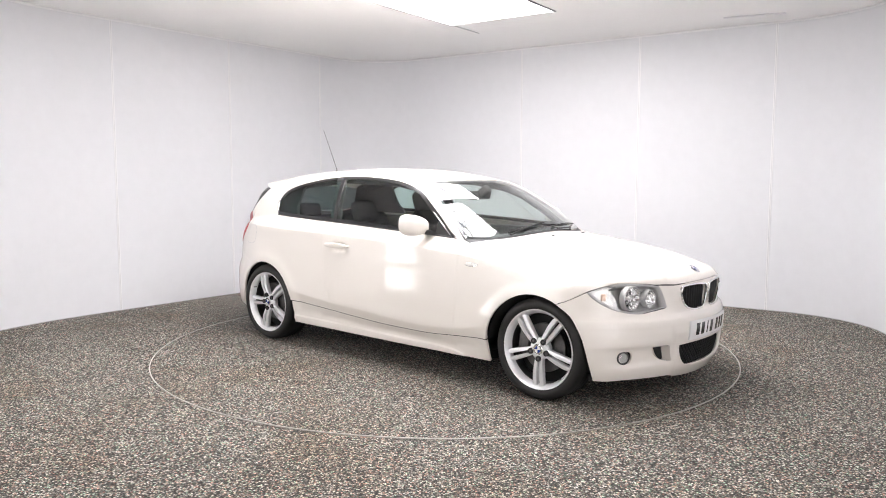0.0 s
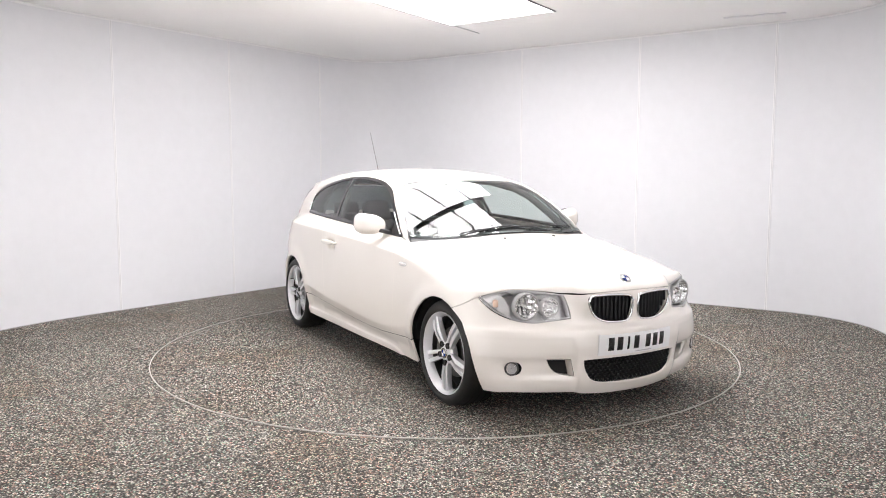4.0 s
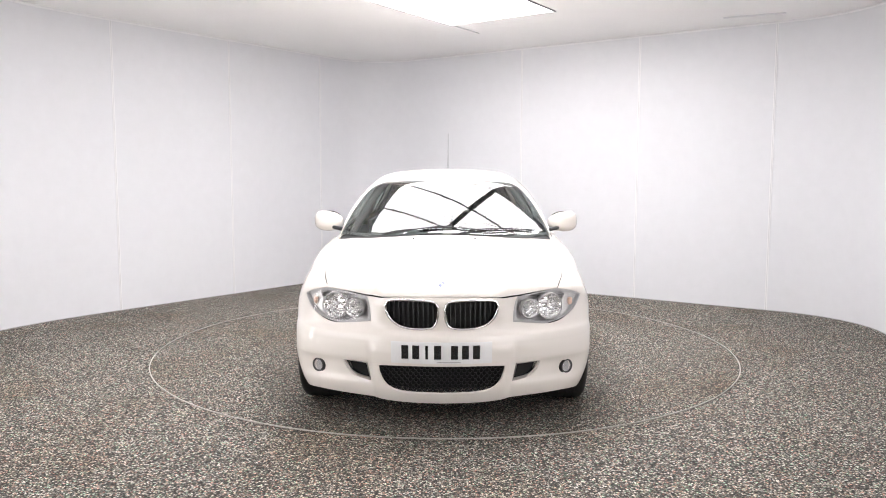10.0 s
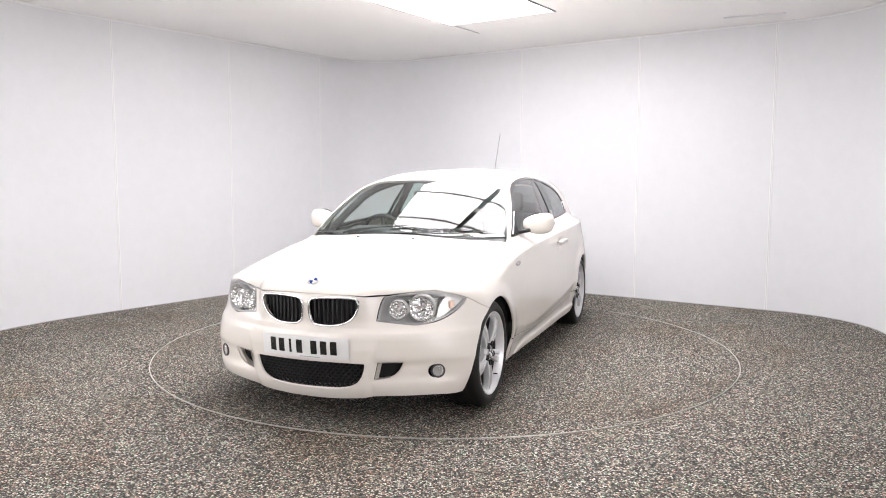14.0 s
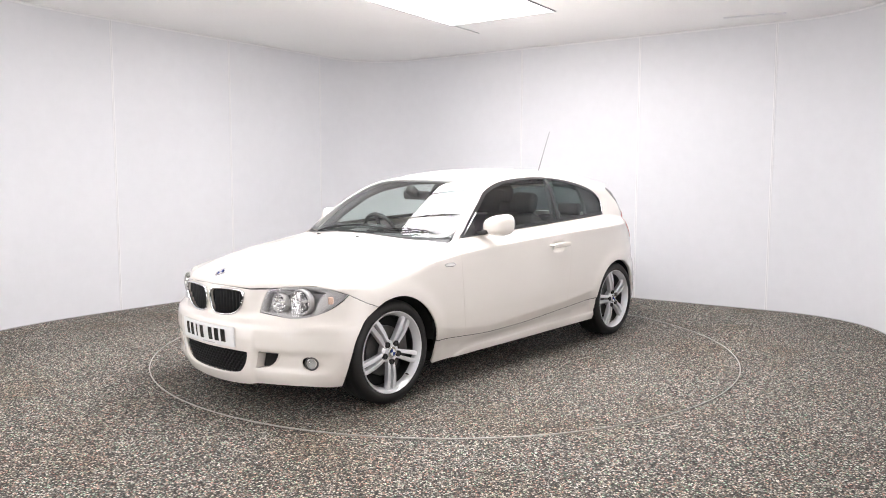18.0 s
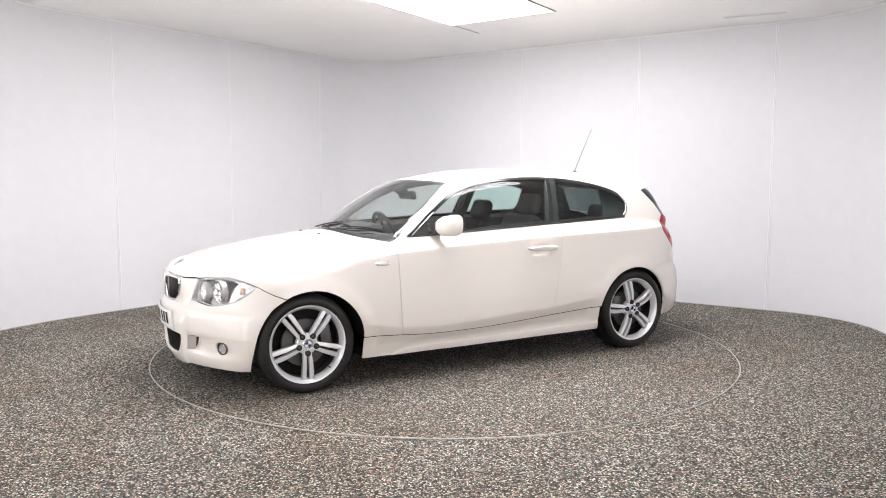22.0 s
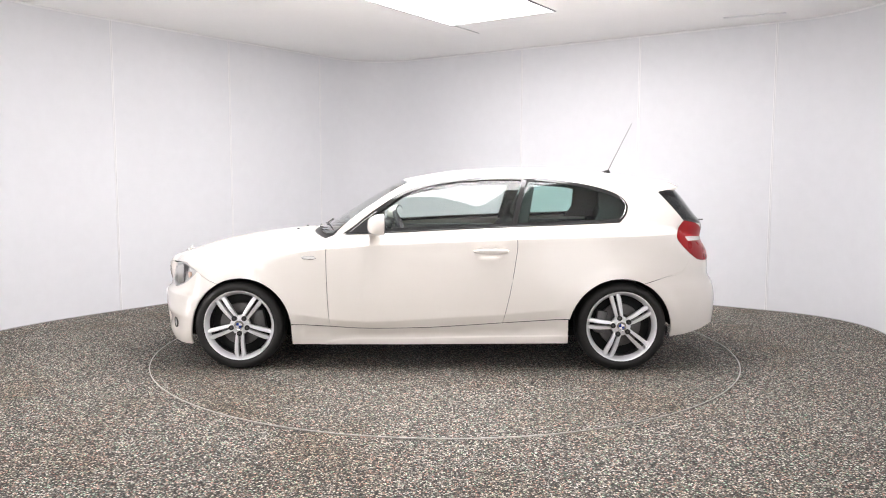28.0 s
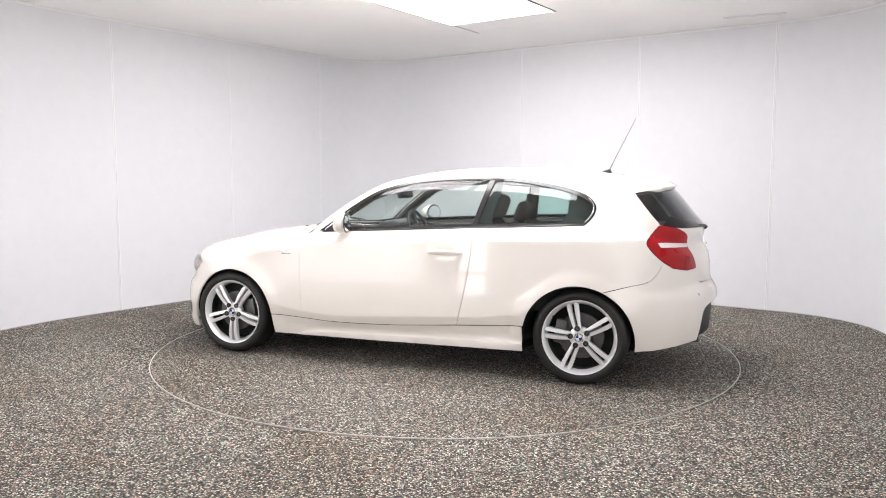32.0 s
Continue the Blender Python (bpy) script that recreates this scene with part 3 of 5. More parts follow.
def sheet(outline, chart, step=0.03, holes=(), gap=0.0021, flange=0.018, offset=0.0, shape=None, rows=()):
    """Vertices, normals and faces of a panel that lies on the skin inside an outline."""
    loops = [shrink(tidy(chart.flat(outline)), gap)] + [shrink(tidy(chart.flat(h)), -gap) for h in holes]
    lo, hi = loops[0].min(0), loops[0].max(0)
    gx, gy = np.meshgrid(np.arange(lo[0] + step / 2, hi[0], step), np.arange(lo[1] + step / 2, hi[1], step))
    grid = np.stack([gx.ravel(), gy.ravel()], 1)
    ok = inside(loops[0], grid)
    for h in loops[1:]:
        ok &= ~inside(h, grid)
    rim = np.concatenate(loops)
    grid = grid[ok]
    held = np.zeros((0, 2))
    for r in rows:
        r = chart.flat(r)
        ok = inside(loops[0], r)
        for h in loops[1:]:
            ok &= ~inside(h, r)
        r = r[ok]
        if len(r):
            held = np.concatenate([held, r[away(r, rim) > 0.004]])
    if len(grid):
        grid = grid[away(grid, rim) > step * 0.4]
    if len(grid) and len(held):
        grid = grid[away(grid, held) > step * 0.5]
    grid = np.concatenate([held, grid])
    pts = np.concatenate([rim, grid])
    edges, k = [], 0
    for l in loops:
        edges += [(k + i, k + (i + 1) % len(l)) for i in range(len(l))]
        k += len(l)
    v2, _, faces, ov, _, _ = delaunay_2d_cdt([Vector(p) for p in pts], edges, [], 0, 1e-6)
    v2 = np.array([tuple(v) for v in v2])
    faces = np.array([tuple(f) for f in faces if len(f) == 3])
    mid = v2[faces].mean(1)
    ok = inside(loops[0], mid)
    for h in loops[1:]:
        ok &= ~inside(h, mid)
    faces = faces[ok]
    root = list(range(len(v2)))

    def find(i):
        while root[i] != i:
            root[i] = root[root[i]]
            i = root[i]
        return i
    for f in faces:
        a, b, c = (find(int(i)) for i in f)
        root[b] = a
        root[find(c)] = a
    owner = np.array([find(int(f[0])) for f in faces])
    names, counts = np.unique(owner, return_counts=True)
    faces = faces[owner == names[np.argmax(counts)]]
    used = np.unique(faces)
    back = np.zeros(len(v2), int)
    back[used] = np.arange(len(used))
    v2, faces = v2[used], back[faces]
    co = chart.lift(v2)
    nrm = skin_normal(co)
    if shape is not None:
        off = shape(co)
        co = co + nrm * off[:, None]
        e = 0.003
        t1 = np.cross(nrm, [0.3, 0.2, 1.0])
        t1 /= np.linalg.norm(t1, axis=1, keepdims=True)
        t2 = np.cross(nrm, t1)
        g1 = (shape(co + t1 * e) - shape(co - t1 * e)) / (2 * e)
        g2 = (shape(co + t2 * e) - shape(co - t2 * e)) / (2 * e)
        nrm = nrm - t1 * g1[:, None] - t2 * g2[:, None]
        nrm /= np.linalg.norm(nrm, axis=1, keepdims=True)
    co = co + nrm * offset
    a, b, c = co[faces[:, 0]], co[faces[:, 1]], co[faces[:, 2]]
    turn = (np.cross(b - a, c - a) * nrm[faces[:, 0]]).sum(1) < 0
    faces[turn] = faces[turn][:, ::-1]
    verts, normals, polys = [co], [nrm], [tuple(f) for f in faces]
    if flange:
        count = {}
        for f in polys:
            for i in range(3):
                count[(f[i], f[(i + 1) % 3])] = 1
        border = [e for e in count if (e[1], e[0]) not in count]
        used = sorted({i for e in border for i in e})
        low = {v: len(co) + i for i, v in enumerate(used)}
        side = np.zeros((len(used), 3))
        pos = {v: i for i, v in enumerate(used)}
        for i, j in border:
            out = np.cross(co[j] - co[i], nrm[i])
            side[pos[i]] += out
            side[pos[j]] += out
        side /= np.maximum(np.linalg.norm(side, axis=1, keepdims=True), 1e-9)
        verts.append(co[used] - nrm[used] * flange - side * 0.001)
        normals.append(side)
        polys += [(j, i, low[i], low[j]) for i, j in border]
    return np.concatenate(verts), np.concatenate(normals), polys


def skin_part(name, made, material, parent, label="", mirror=False):
    co, nrm, polys = made
    if mirror:
        co, nrm, polys = co * [1, -1, 1], nrm * [1, -1, 1], [p[::-1] for p in polys]
    me = bpy.data.meshes.new(name)
    me.from_pydata(co.tolist(), [], polys)
    me.polygons.foreach_set("use_smooth", [True] * len(me.polygons))
    me.normals_split_custom_set_from_vertices((nrm / np.maximum(np.linalg.norm(nrm, axis=1, keepdims=True), 1e-9)).tolist())
    me.update()
    return link(name, me, material, parent, label)


def both(name, made, material, parent, label=""):
    return skin_part(name, made, material, parent, label), skin_part(name, made, material, parent, label, True)


def flip(p):
    return np.array(p) * [1, -1, 1]


def round_pair(left):
    """A loop that runs along the left half and back along the right one."""
    return np.concatenate([left, flip(left)[::-1]])


def arc(cx, cz, r, a0, a1, n=26):
    t = np.radians(np.linspace(a0, a1, n))
    return np.stack([cx + r * np.cos(t), cz + r * np.sin(t)], 1)


# ---------------------------------------------------------------- shut lines of the car's left half
HOOD_CORNER = (0.64, 0.734)
HOOD_SIDE = np.concatenate([on_front([HOOD_CORNER]), on_top(spline([(1.70, 0.652), (1.495, 0.698), (1.25, 0.732), (1.06, 0.752), (0.87, 0.757), (0.735, 0.742)], 0.03))])
HOOD_FRONT_MID = on_front(spline([(0.001, 0.718), (0.15, 0.717), (0.28, 0.712), (0.34, 0.706), (0.41, 0.708)], 0.02))
HOOD_FRONT_LAMP = on_front(spline([(0.41, 0.708), (0.49, 0.721), (0.57, 0.730), HOOD_CORNER], 0.02))
HOOD_FRONT = np.concatenate([HOOD_FRONT_MID, HOOD_FRONT_LAMP[1:]])
HOOD_BACK = on_top(spline([(0.735, 0.742), (0.82, 0.55), (0.885, 0.3), (0.905, 0.001)], 0.03))
SCREEN_LOW = on_top(spline([(0.852, 0.001), (0.835, 0.3), (0.770, 0.55), (0.678, 0.735)], 0.03))
SCREEN_SIDE = on_top(spline([(0.678, 0.735), (0.49, 0.666), (0.335, 0.604), (0.215, 0.540), (0.168, 0.475)], 0.02))
SCREEN_TOP = on_top(spline([(0.168, 0.475), (0.205, 0.30), (0.226, 0.15), (0.232, 0.001)], 0.03))
DLO_TOP = on_side(spline([(0.602, 0.941), (0.44, 1.078), (0.246, 1.211), (0.15, 1.256), (0.0, 1.298), (-0.153, 1.322), (-0.352, 1.338), (-0.55, 1.344), (-0.75, 1.337),
                          (-0.95, 1.317), (-1.148, 1.282), (-1.288, 1.241), (-1.365, 1.195), (-1.395, 1.145), (-1.380, 1.085), (-1.33, 1.030)], 0.02))
BELT = on_side(spline([(0.602, 0.941), (0.434, 0.950), (0.238, 0.960), (-0.152, 0.980), (-0.57, 0.999), (-0.931, 1.013), (-1.33, 1.030)], 0.03))
BELT_DOOR = on_side(spline([(0.602, 0.941), (0.434, 0.950), (0.238, 0.960), (-0.152, 0.980), (-0.57, 0.999)], 0.03))
BELT_REAR = on_side(spline([(-0.57, 0.999), (-0.931, 1.013), (-1.33, 1.030)], 0.03))
DOOR_FRONT = on_side(spline([(0.602, 0.941), (0.685, 0.910), (0.716, 0.865), (0.712, 0.63), (0.704, 0.45), (0.691, 0.311)], 0.03))
DOOR_LOW = on_side(spline([(0.691, 0.311), (0.434, 0.298), (0.044, 0.304), (-0.25, 0.322), (-0.502, 0.341)], 0.03))
DOOR_BACK = on_side(spline([(-0.502, 0.341), (-0.530, 0.45), (-0.560, 0.588), (-0.592, 0.783), (-0.602, 0.90), (-0.57, 0.999)], 0.03))
SILL_FRONT = on_side(line([(0.691, 0.311), (0.962, 0.324)], 0.03))
SILL_BACK = on_side(line([(-0.502, 0.341), (-0.953, 0.369)], 0.03))
FRONT_ARCH = on_side(arc(1.306, 0.30, 0.344, 176, 62))
FRONT_ARCH_NOSE = on_side(spline([tuple(arc(1.306, 0.30, 0.344, 62, 61, 2)[0]), (1.565, 0.532), (1.636, 0.41), (1.668, 0.26), (1.672, 0.166)], 0.02))
REAR_ARCH = on_side(arc(-1.318, 0.285, 0.363, 13, 115))
REAR_ARCH_TAIL = on_side(arc(-1.318, 0.285, 0.363, 115, 188))
LAMP_TIP = (1.628, 0.683)
BUMPER_SEAM = on_side(spline([tuple(arc(1.306, 0.30, 0.344, 62, 61, 2)[0]), (1.545, 0.635), LAMP_TIP], 0.02))
LAMP_TOP = np.concatenate([on_side(spline([LAMP_TIP, (1.69, 0.712)], 0.02)), on_front([HOOD_CORNER])])
LAMP_LOW = np.concatenate([on_side([LAMP_TIP]), on_front(spline([(0.775, 0.655), (0.735, 0.608), (0.67, 0.572), (0.58, 0.556), (0.48, 0.566), (0.380, 0.578)], 0.02))])
LAMP_IN = on_front(spline([(0.380, 0.578), (0.385, 0.63), (0.395, 0.68), (0.41, 0.708)], 0.02))
TAIL_SEAM = on_side(spline([tuple(arc(-1.318, 0.285, 0.363, 115, 116, 2)[0]), (-1.62, 0.652), (-1.745, 0.683), (-1.80, 0.735), (-1.835, 0.805)], 0.02))
REARLAMP_FRONT = on_side(spline([(-1.835, 0.805), (-1.77, 0.865), (-1.728, 0.925), (-1.755, 0.985), (-1.80, 1.040)], 0.02))
HATCH_SIDE_GLASS = on_side(spline([(-1.80, 1.040), (-1.715, 1.140), (-1.630, 1.240)], 0.02))
HATCH_SIDE_TOP = np.concatenate([on_side(line([(-1.630, 1.240), (-1.605, 1.265)], 0.02)), on_top(spline([(-1.575, 0.485), (-1.53, 0.36), (-1.515, 0.2), (-1.51, 0.001)], 0.03))])
HATCH_SIDE = np.concatenate([HATCH_SIDE_GLASS, HATCH_SIDE_TOP[1:]])

CREASES = beside(crease_line, -1.85, 1.15, (-0.010, -0.003, 0.003, 0.010)) + beside(fold_line, -0.99, 0.99, (-0.010, -0.003, 0.003, 0.010))
ledge_line = curve([(-1.0, 0.252), (-0.35, 0.238), (0.24, 0.220), (0.58, 0.213), (0.66, 0.206), (0.72, 0.192), (0.76, 0.175), (1.0, 0.150)])
LEDGE = beside(ledge_line, -0.95, 0.75, (-0.007, -0.002, 0.003, 0.008))
OFFSET = (0.0988, 0.0113)
CAR = thing("car", "white three-door hatchback with silver alloy wheels, standing on the turntable", "car")


def build_body(car):
    # bonnet
    hood = np.concatenate([HOOD_FRONT, HOOD_SIDE[1:], HOOD_BACK[1:]])
    ridge = lambda p: 0.006 * np.exp(-((np.abs(p[:, 1]) - (0.30 + 0.30 * np.clip((1.95 - p[:, 0]) / 1.0, 0, 1))) / 0.05) ** 2)
    skin_part("bonnet", sheet(round_pair(hood), TOP, 0.035, gap=0.0014, shape=ridge), M_PAINT, car)
    # wings
    wing = np.concatenate([FRONT_ARCH, BUMPER_SEAM[1:], LAMP_TOP[1:], HOOD_SIDE[1:], DOOR_FRONT, SILL_FRONT[1:]])
    both("wing", sheet(wing, SIDE, 0.019, rows=CREASES), M_PAINT, car)
    # doors
    door = np.concatenate([DOOR_FRONT, DOOR_LOW[1:], DOOR_BACK[1:], BELT_DOOR[::-1][1:-1]])
    cup = lambda p: -0.022 * np.exp(-(((p[:, 0] + 0.415) / 0.066) ** 4) - ((p[:, 2] - 0.820) / 0.032) ** 4)
    doors = both("door", sheet(door, SIDE, 0.018, shape=cup, rows=CREASES), M_PAINT, car)
    # roof, pillars and quarter panels in one shell
    left = np.concatenate([SCREEN_TOP[::-1], SCREEN_SIDE[::-1][1:], on_top([(0.735, 0.742)]), DLO_TOP, BELT_REAR[::-1][1:], DOOR_BACK[::-1][1:], SILL_BACK[1:],
                           REAR_ARCH, TAIL_SEAM[1:], REARLAMP_FRONT[1:], HATCH_SIDE[1:]])
    skin_part("body_shell", sheet(round_pair(left), SIDE, 0.022, gap=0.002, rows=CREASES + [flip(r) for r in CREASES]), M_PAINT, car)
    # tailgate with its spoiler and pane
    lamp_in = on_back(spline([(0.565, 1.020), (0.490, 0.958), (0.484, 0.86), (0.482, 0.755)], 0.02))
    gate_foot = on_back(spline([(0.482, 0.755), (0.45, 0.67), (0.3, 0.650), (0.001, 0.645)], 0.03))
    lamp_top = np.concatenate([on_side([(-1.80, 1.040)]), on_back([(0.60, 1.030), (0.565, 1.020)])])
    glass_low = np.concatenate([lamp_top, on_back(spline([(0.50, 1.016), (0.3, 1.012), (0.001, 1.008)], 0.03))])
    glass_top = np.concatenate([on_side([(-1.630, 1.240)]), on_back(spline([(0.46, 1.247), (0.3, 1.258), (0.001, 1.262)], 0.03))])
    gate = np.concatenate([glass_low[::-1][:-2], lamp_in[1:], gate_foot[1:]])
    skin_part("tailgate", sheet(round_pair(gate), GATE, 0.035), M_PAINT, car)
    pane = np.concatenate([glass_top[::-1], HATCH_SIDE_GLASS[::-1][1:], glass_low[1:]])
    skin_part("rear_window", sheet(round_pair(pane), GATE, 0.04, gap=0.002, flange=0.01, offset=0.001), M_REARGLASS, car, "dark tinted rear window")
    visor = np.concatenate([HATCH_SIDE_TOP[::-1], glass_top[1:]])
    lift = lambda p: 0.030 * np.clip((-1.52 - p[:, 0]) / 0.25, 0, 1) ** 1.5 * np.clip((0.56 - np.abs(p[:, 1])) / 0.1, 0, 1)
    skin_part("roof_spoiler", sheet(round_pair(visor), GATE, 0.025, shape=lift, flange=0.035), M_PAINT, car, "white roof spoiler")
    # rear lamps
    lamp = np.concatenate([REARLAMP_FRONT, lamp_top[1:], lamp_in[1:], on_back(spline([(0.482, 0.755), (0.58, 0.750), (0.671, 0.768)], 0.02))[1:]])
    lamps = both("rear_lamp", sheet(lamp, TAIL, 0.02, gap=0.003, offset=0.004, flange=0.02), M_RED, car, "red rear lamp with a white band")
    band = np.concatenate([on_back(spline([(0.495, 0.917), (0.60, 0.921), (0.685, 0.925)], 0.02)), on_back(spline([(0.690, 0.897), (0.60, 0.893), (0.495, 0.889)], 0.02))])
    for ob, mir in zip(lamps, (False, True)):
        skin_part("lamp_back", sheet(lamp, TAIL, 0.03, gap=-0.004, offset=-0.025, flange=0), M_LINER, ob, "", mir)
        skin_part("white_band", sheet(band, TAIL, 0.02, gap=0, offset=0.0075, flange=0.004), M_WHITELAMP, ob, "white indicator band", mir)
    # rear bumper
    edge = on_back(spline([(0.001, 0.520), (0.25, 0.518), (0.37, 0.512), (0.44, 0.503), (0.49, 0.482), (0.518, 0.436), (0.530, 0.37), (0.556, 0.294)], 0.025))
    foot = on_side(line([(-1.680, 0.238), (-1.78, 0.243), (-1.88, 0.262)], 0.03))
    bumper = np.concatenate([gate_foot[::-1], on_back(spline([(0.482, 0.755), (0.58, 0.750), (0.671, 0.768)], 0.02))[1:], TAIL_SEAM[::-1], REAR_ARCH_TAIL[1:], foot[1:], edge[::-1]])
    apron = np.concatenate([edge, on_back(spline([(0.556, 0.290), (0.3, 0.290), (0.001, 0.290)], 0.03))])
    skin_part("rear_bumper", sheet(round_pair(bumper), TAIL, 0.024), M_PAINT, car)
    skin_part("rear_apron", sheet(round_pair(apron), TAIL, 0.04, offset=-0.045), M_BLACK, car, "black rear diffuser")
    # front bumper
    front_foot = np.concatenate([on_side([(1.672, 0.166)]), on_front(spline([(0.755, 0.168), (0.66, 0.174), (0.49, 0.171), (0.36, 0.165), (0.28, 0.155), (0.15, 0.147), (0.001, 0.145)], 0.03))])
    nose = np.concatenate([HOOD_FRONT_MID, LAMP_IN[::-1][1:], LAMP_LOW[::-1][1:], BUMPER_SEAM[::-1][1:], FRONT_ARCH_NOSE[1:], front_foot[1:]])
    grille = on_front(np.concatenate([spline([(0.001, 0.355), (0.2, 0.355), (0.332, 0.352)], 0.03), spline([(0.332, 0.352), (0.325, 0.312), (0.302, 0.264), (0.258, 0.228), (0.17, 0.211), (0.001, 0.206)], 0.02)[1:]]))
    duct = on_front(np.concatenate([spline([(0.402, 0.356), (0.46, 0.359), (0.530, 0.361)], 0.02), spline([(0.530, 0.361), (0.505, 0.312), (0.462, 0.280), (0.379, 0.262)], 0.02)[1:], spline([(0.379, 0.262), (0.402, 0.356)], 0.02)[1:-1]]))
    t = np.radians(np.arange(0, 360, 15))
    fog = on_front(np.stack([0.679 + 0.030 * np.cos(t), 0.308 + 0.034 * np.sin(t)], 1))
    kidney = on_front(kidney_outline())
    holes = [round_pair(grille), duct, flip(duct), fog, flip(fog), kidney, flip(kidney)]
    front = skin_part("front_bumper", sheet(round_pair(nose), NOSE, 0.014, holes, shape=bumper_relief), M_PAINT, car)
    front_fittings(car, front, round_pair(grille), duct, kidney)
    # sills
    sill = np.concatenate([on_side(line([(0.962, 0.320), (0.69, 0.307)], 0.03)), DOOR_LOW[1:] - [0, 0, 0.003], SILL_BACK[1:] - [0, 0, 0.003],
                           on_side(line([(-0.957, 0.30), (-0.957, 0.196), (0.2, 0.178), (0.963, 0.174), (0.963, 0.24)], 0.03))])
    scoop = lambda p: 0.010 / (1 + np.exp(np.clip((p[:, 2] - ledge_line(p[:, 0])) / 0.0022, -30, 30))) - 0.006 * np.exp(-((p[:, 2] - ledge_line(p[:, 0]) - 0.03) / 0.03) ** 2) * np.clip((0.75 - p[:, 0]) * 4, 0, 1)
    both("side_skirt", sheet(sill, SIDE, 0.022, shape=scoop, rows=LEDGE), M_PAINT, car)
    # dark strip behind the gap over the side skirts, standing in for its shadow
    seam = np.concatenate([SILL_FRONT[::-1], DOOR_LOW[1:], SILL_BACK[1:]]) - [0, 0, 0.0015]
    seam = seam - skin_normal(seam) * 0.0065
    for side in (seam, flip(seam)):
        tube(side, 0.0045, "sill_gap_shade", M_RUBBER, car, "dark strip for the shadow in the gap over the skirt")
    return doors


def kidney_outline():
    """The left kidney opening as (y, z)."""
    return spline([(0.030, 0.688), (0.10, 0.699), (0.20, 0.701), (0.285, 0.694), (0.298, 0.668), (0.280, 0.612), (0.235, 0.570), (0.17, 0.551), (0.09, 0.549), (0.045, 0.558),
                   (0.024, 0.590), (0.018, 0.65)], 0.012, True)


def bumper_relief(p):
    """Creases and hollows of the sporty front bumper."""
    a, z = np.abs(p[:, 1]), p[:, 2]
    edge = 0.352 + 0.16 * (z - 0.22)
    chin = 0.008 / (1 + np.exp(np.clip((a - edge) / 0.0055, -30, 30))) * np.clip((0.49 - z) / 0.06, 0, 1)
    hollow = -0.013 * np.exp(-(np.abs(z - 0.312) / 0.058) ** 4) * np.clip((a - 0.36) * 25, 0, 1) * np.clip((0.82 - a) * 9, 0, 1)
    ledge = 0.005 * np.exp(-((z - 0.515) / 0.016) ** 2) * np.clip((0.85 - a) * 8, 0, 1)
    return chin + hollow + ledge


class Gate:
    """Chart of the tailgate: across, and round from the roof to the bumper."""
    x0, z0, r = -1.35, 0.75, 0.7

    def flat(self, p):
        return np.stack([p[:, 1], np.arctan2(p[:, 2] - self.z0, -(p[:, 0] - self.x0)) * self.r], 1)

    def lift(self, uv):
        a = uv[:, 1] / self.r
        n = len(uv)
        return cast(np.stack([np.full(n, self.x0), uv[:, 0], np.full(n, self.z0)], 1), np.stack([-np.cos(a), np.zeros(n), np.sin(a)], 1))


GATE = Gate()


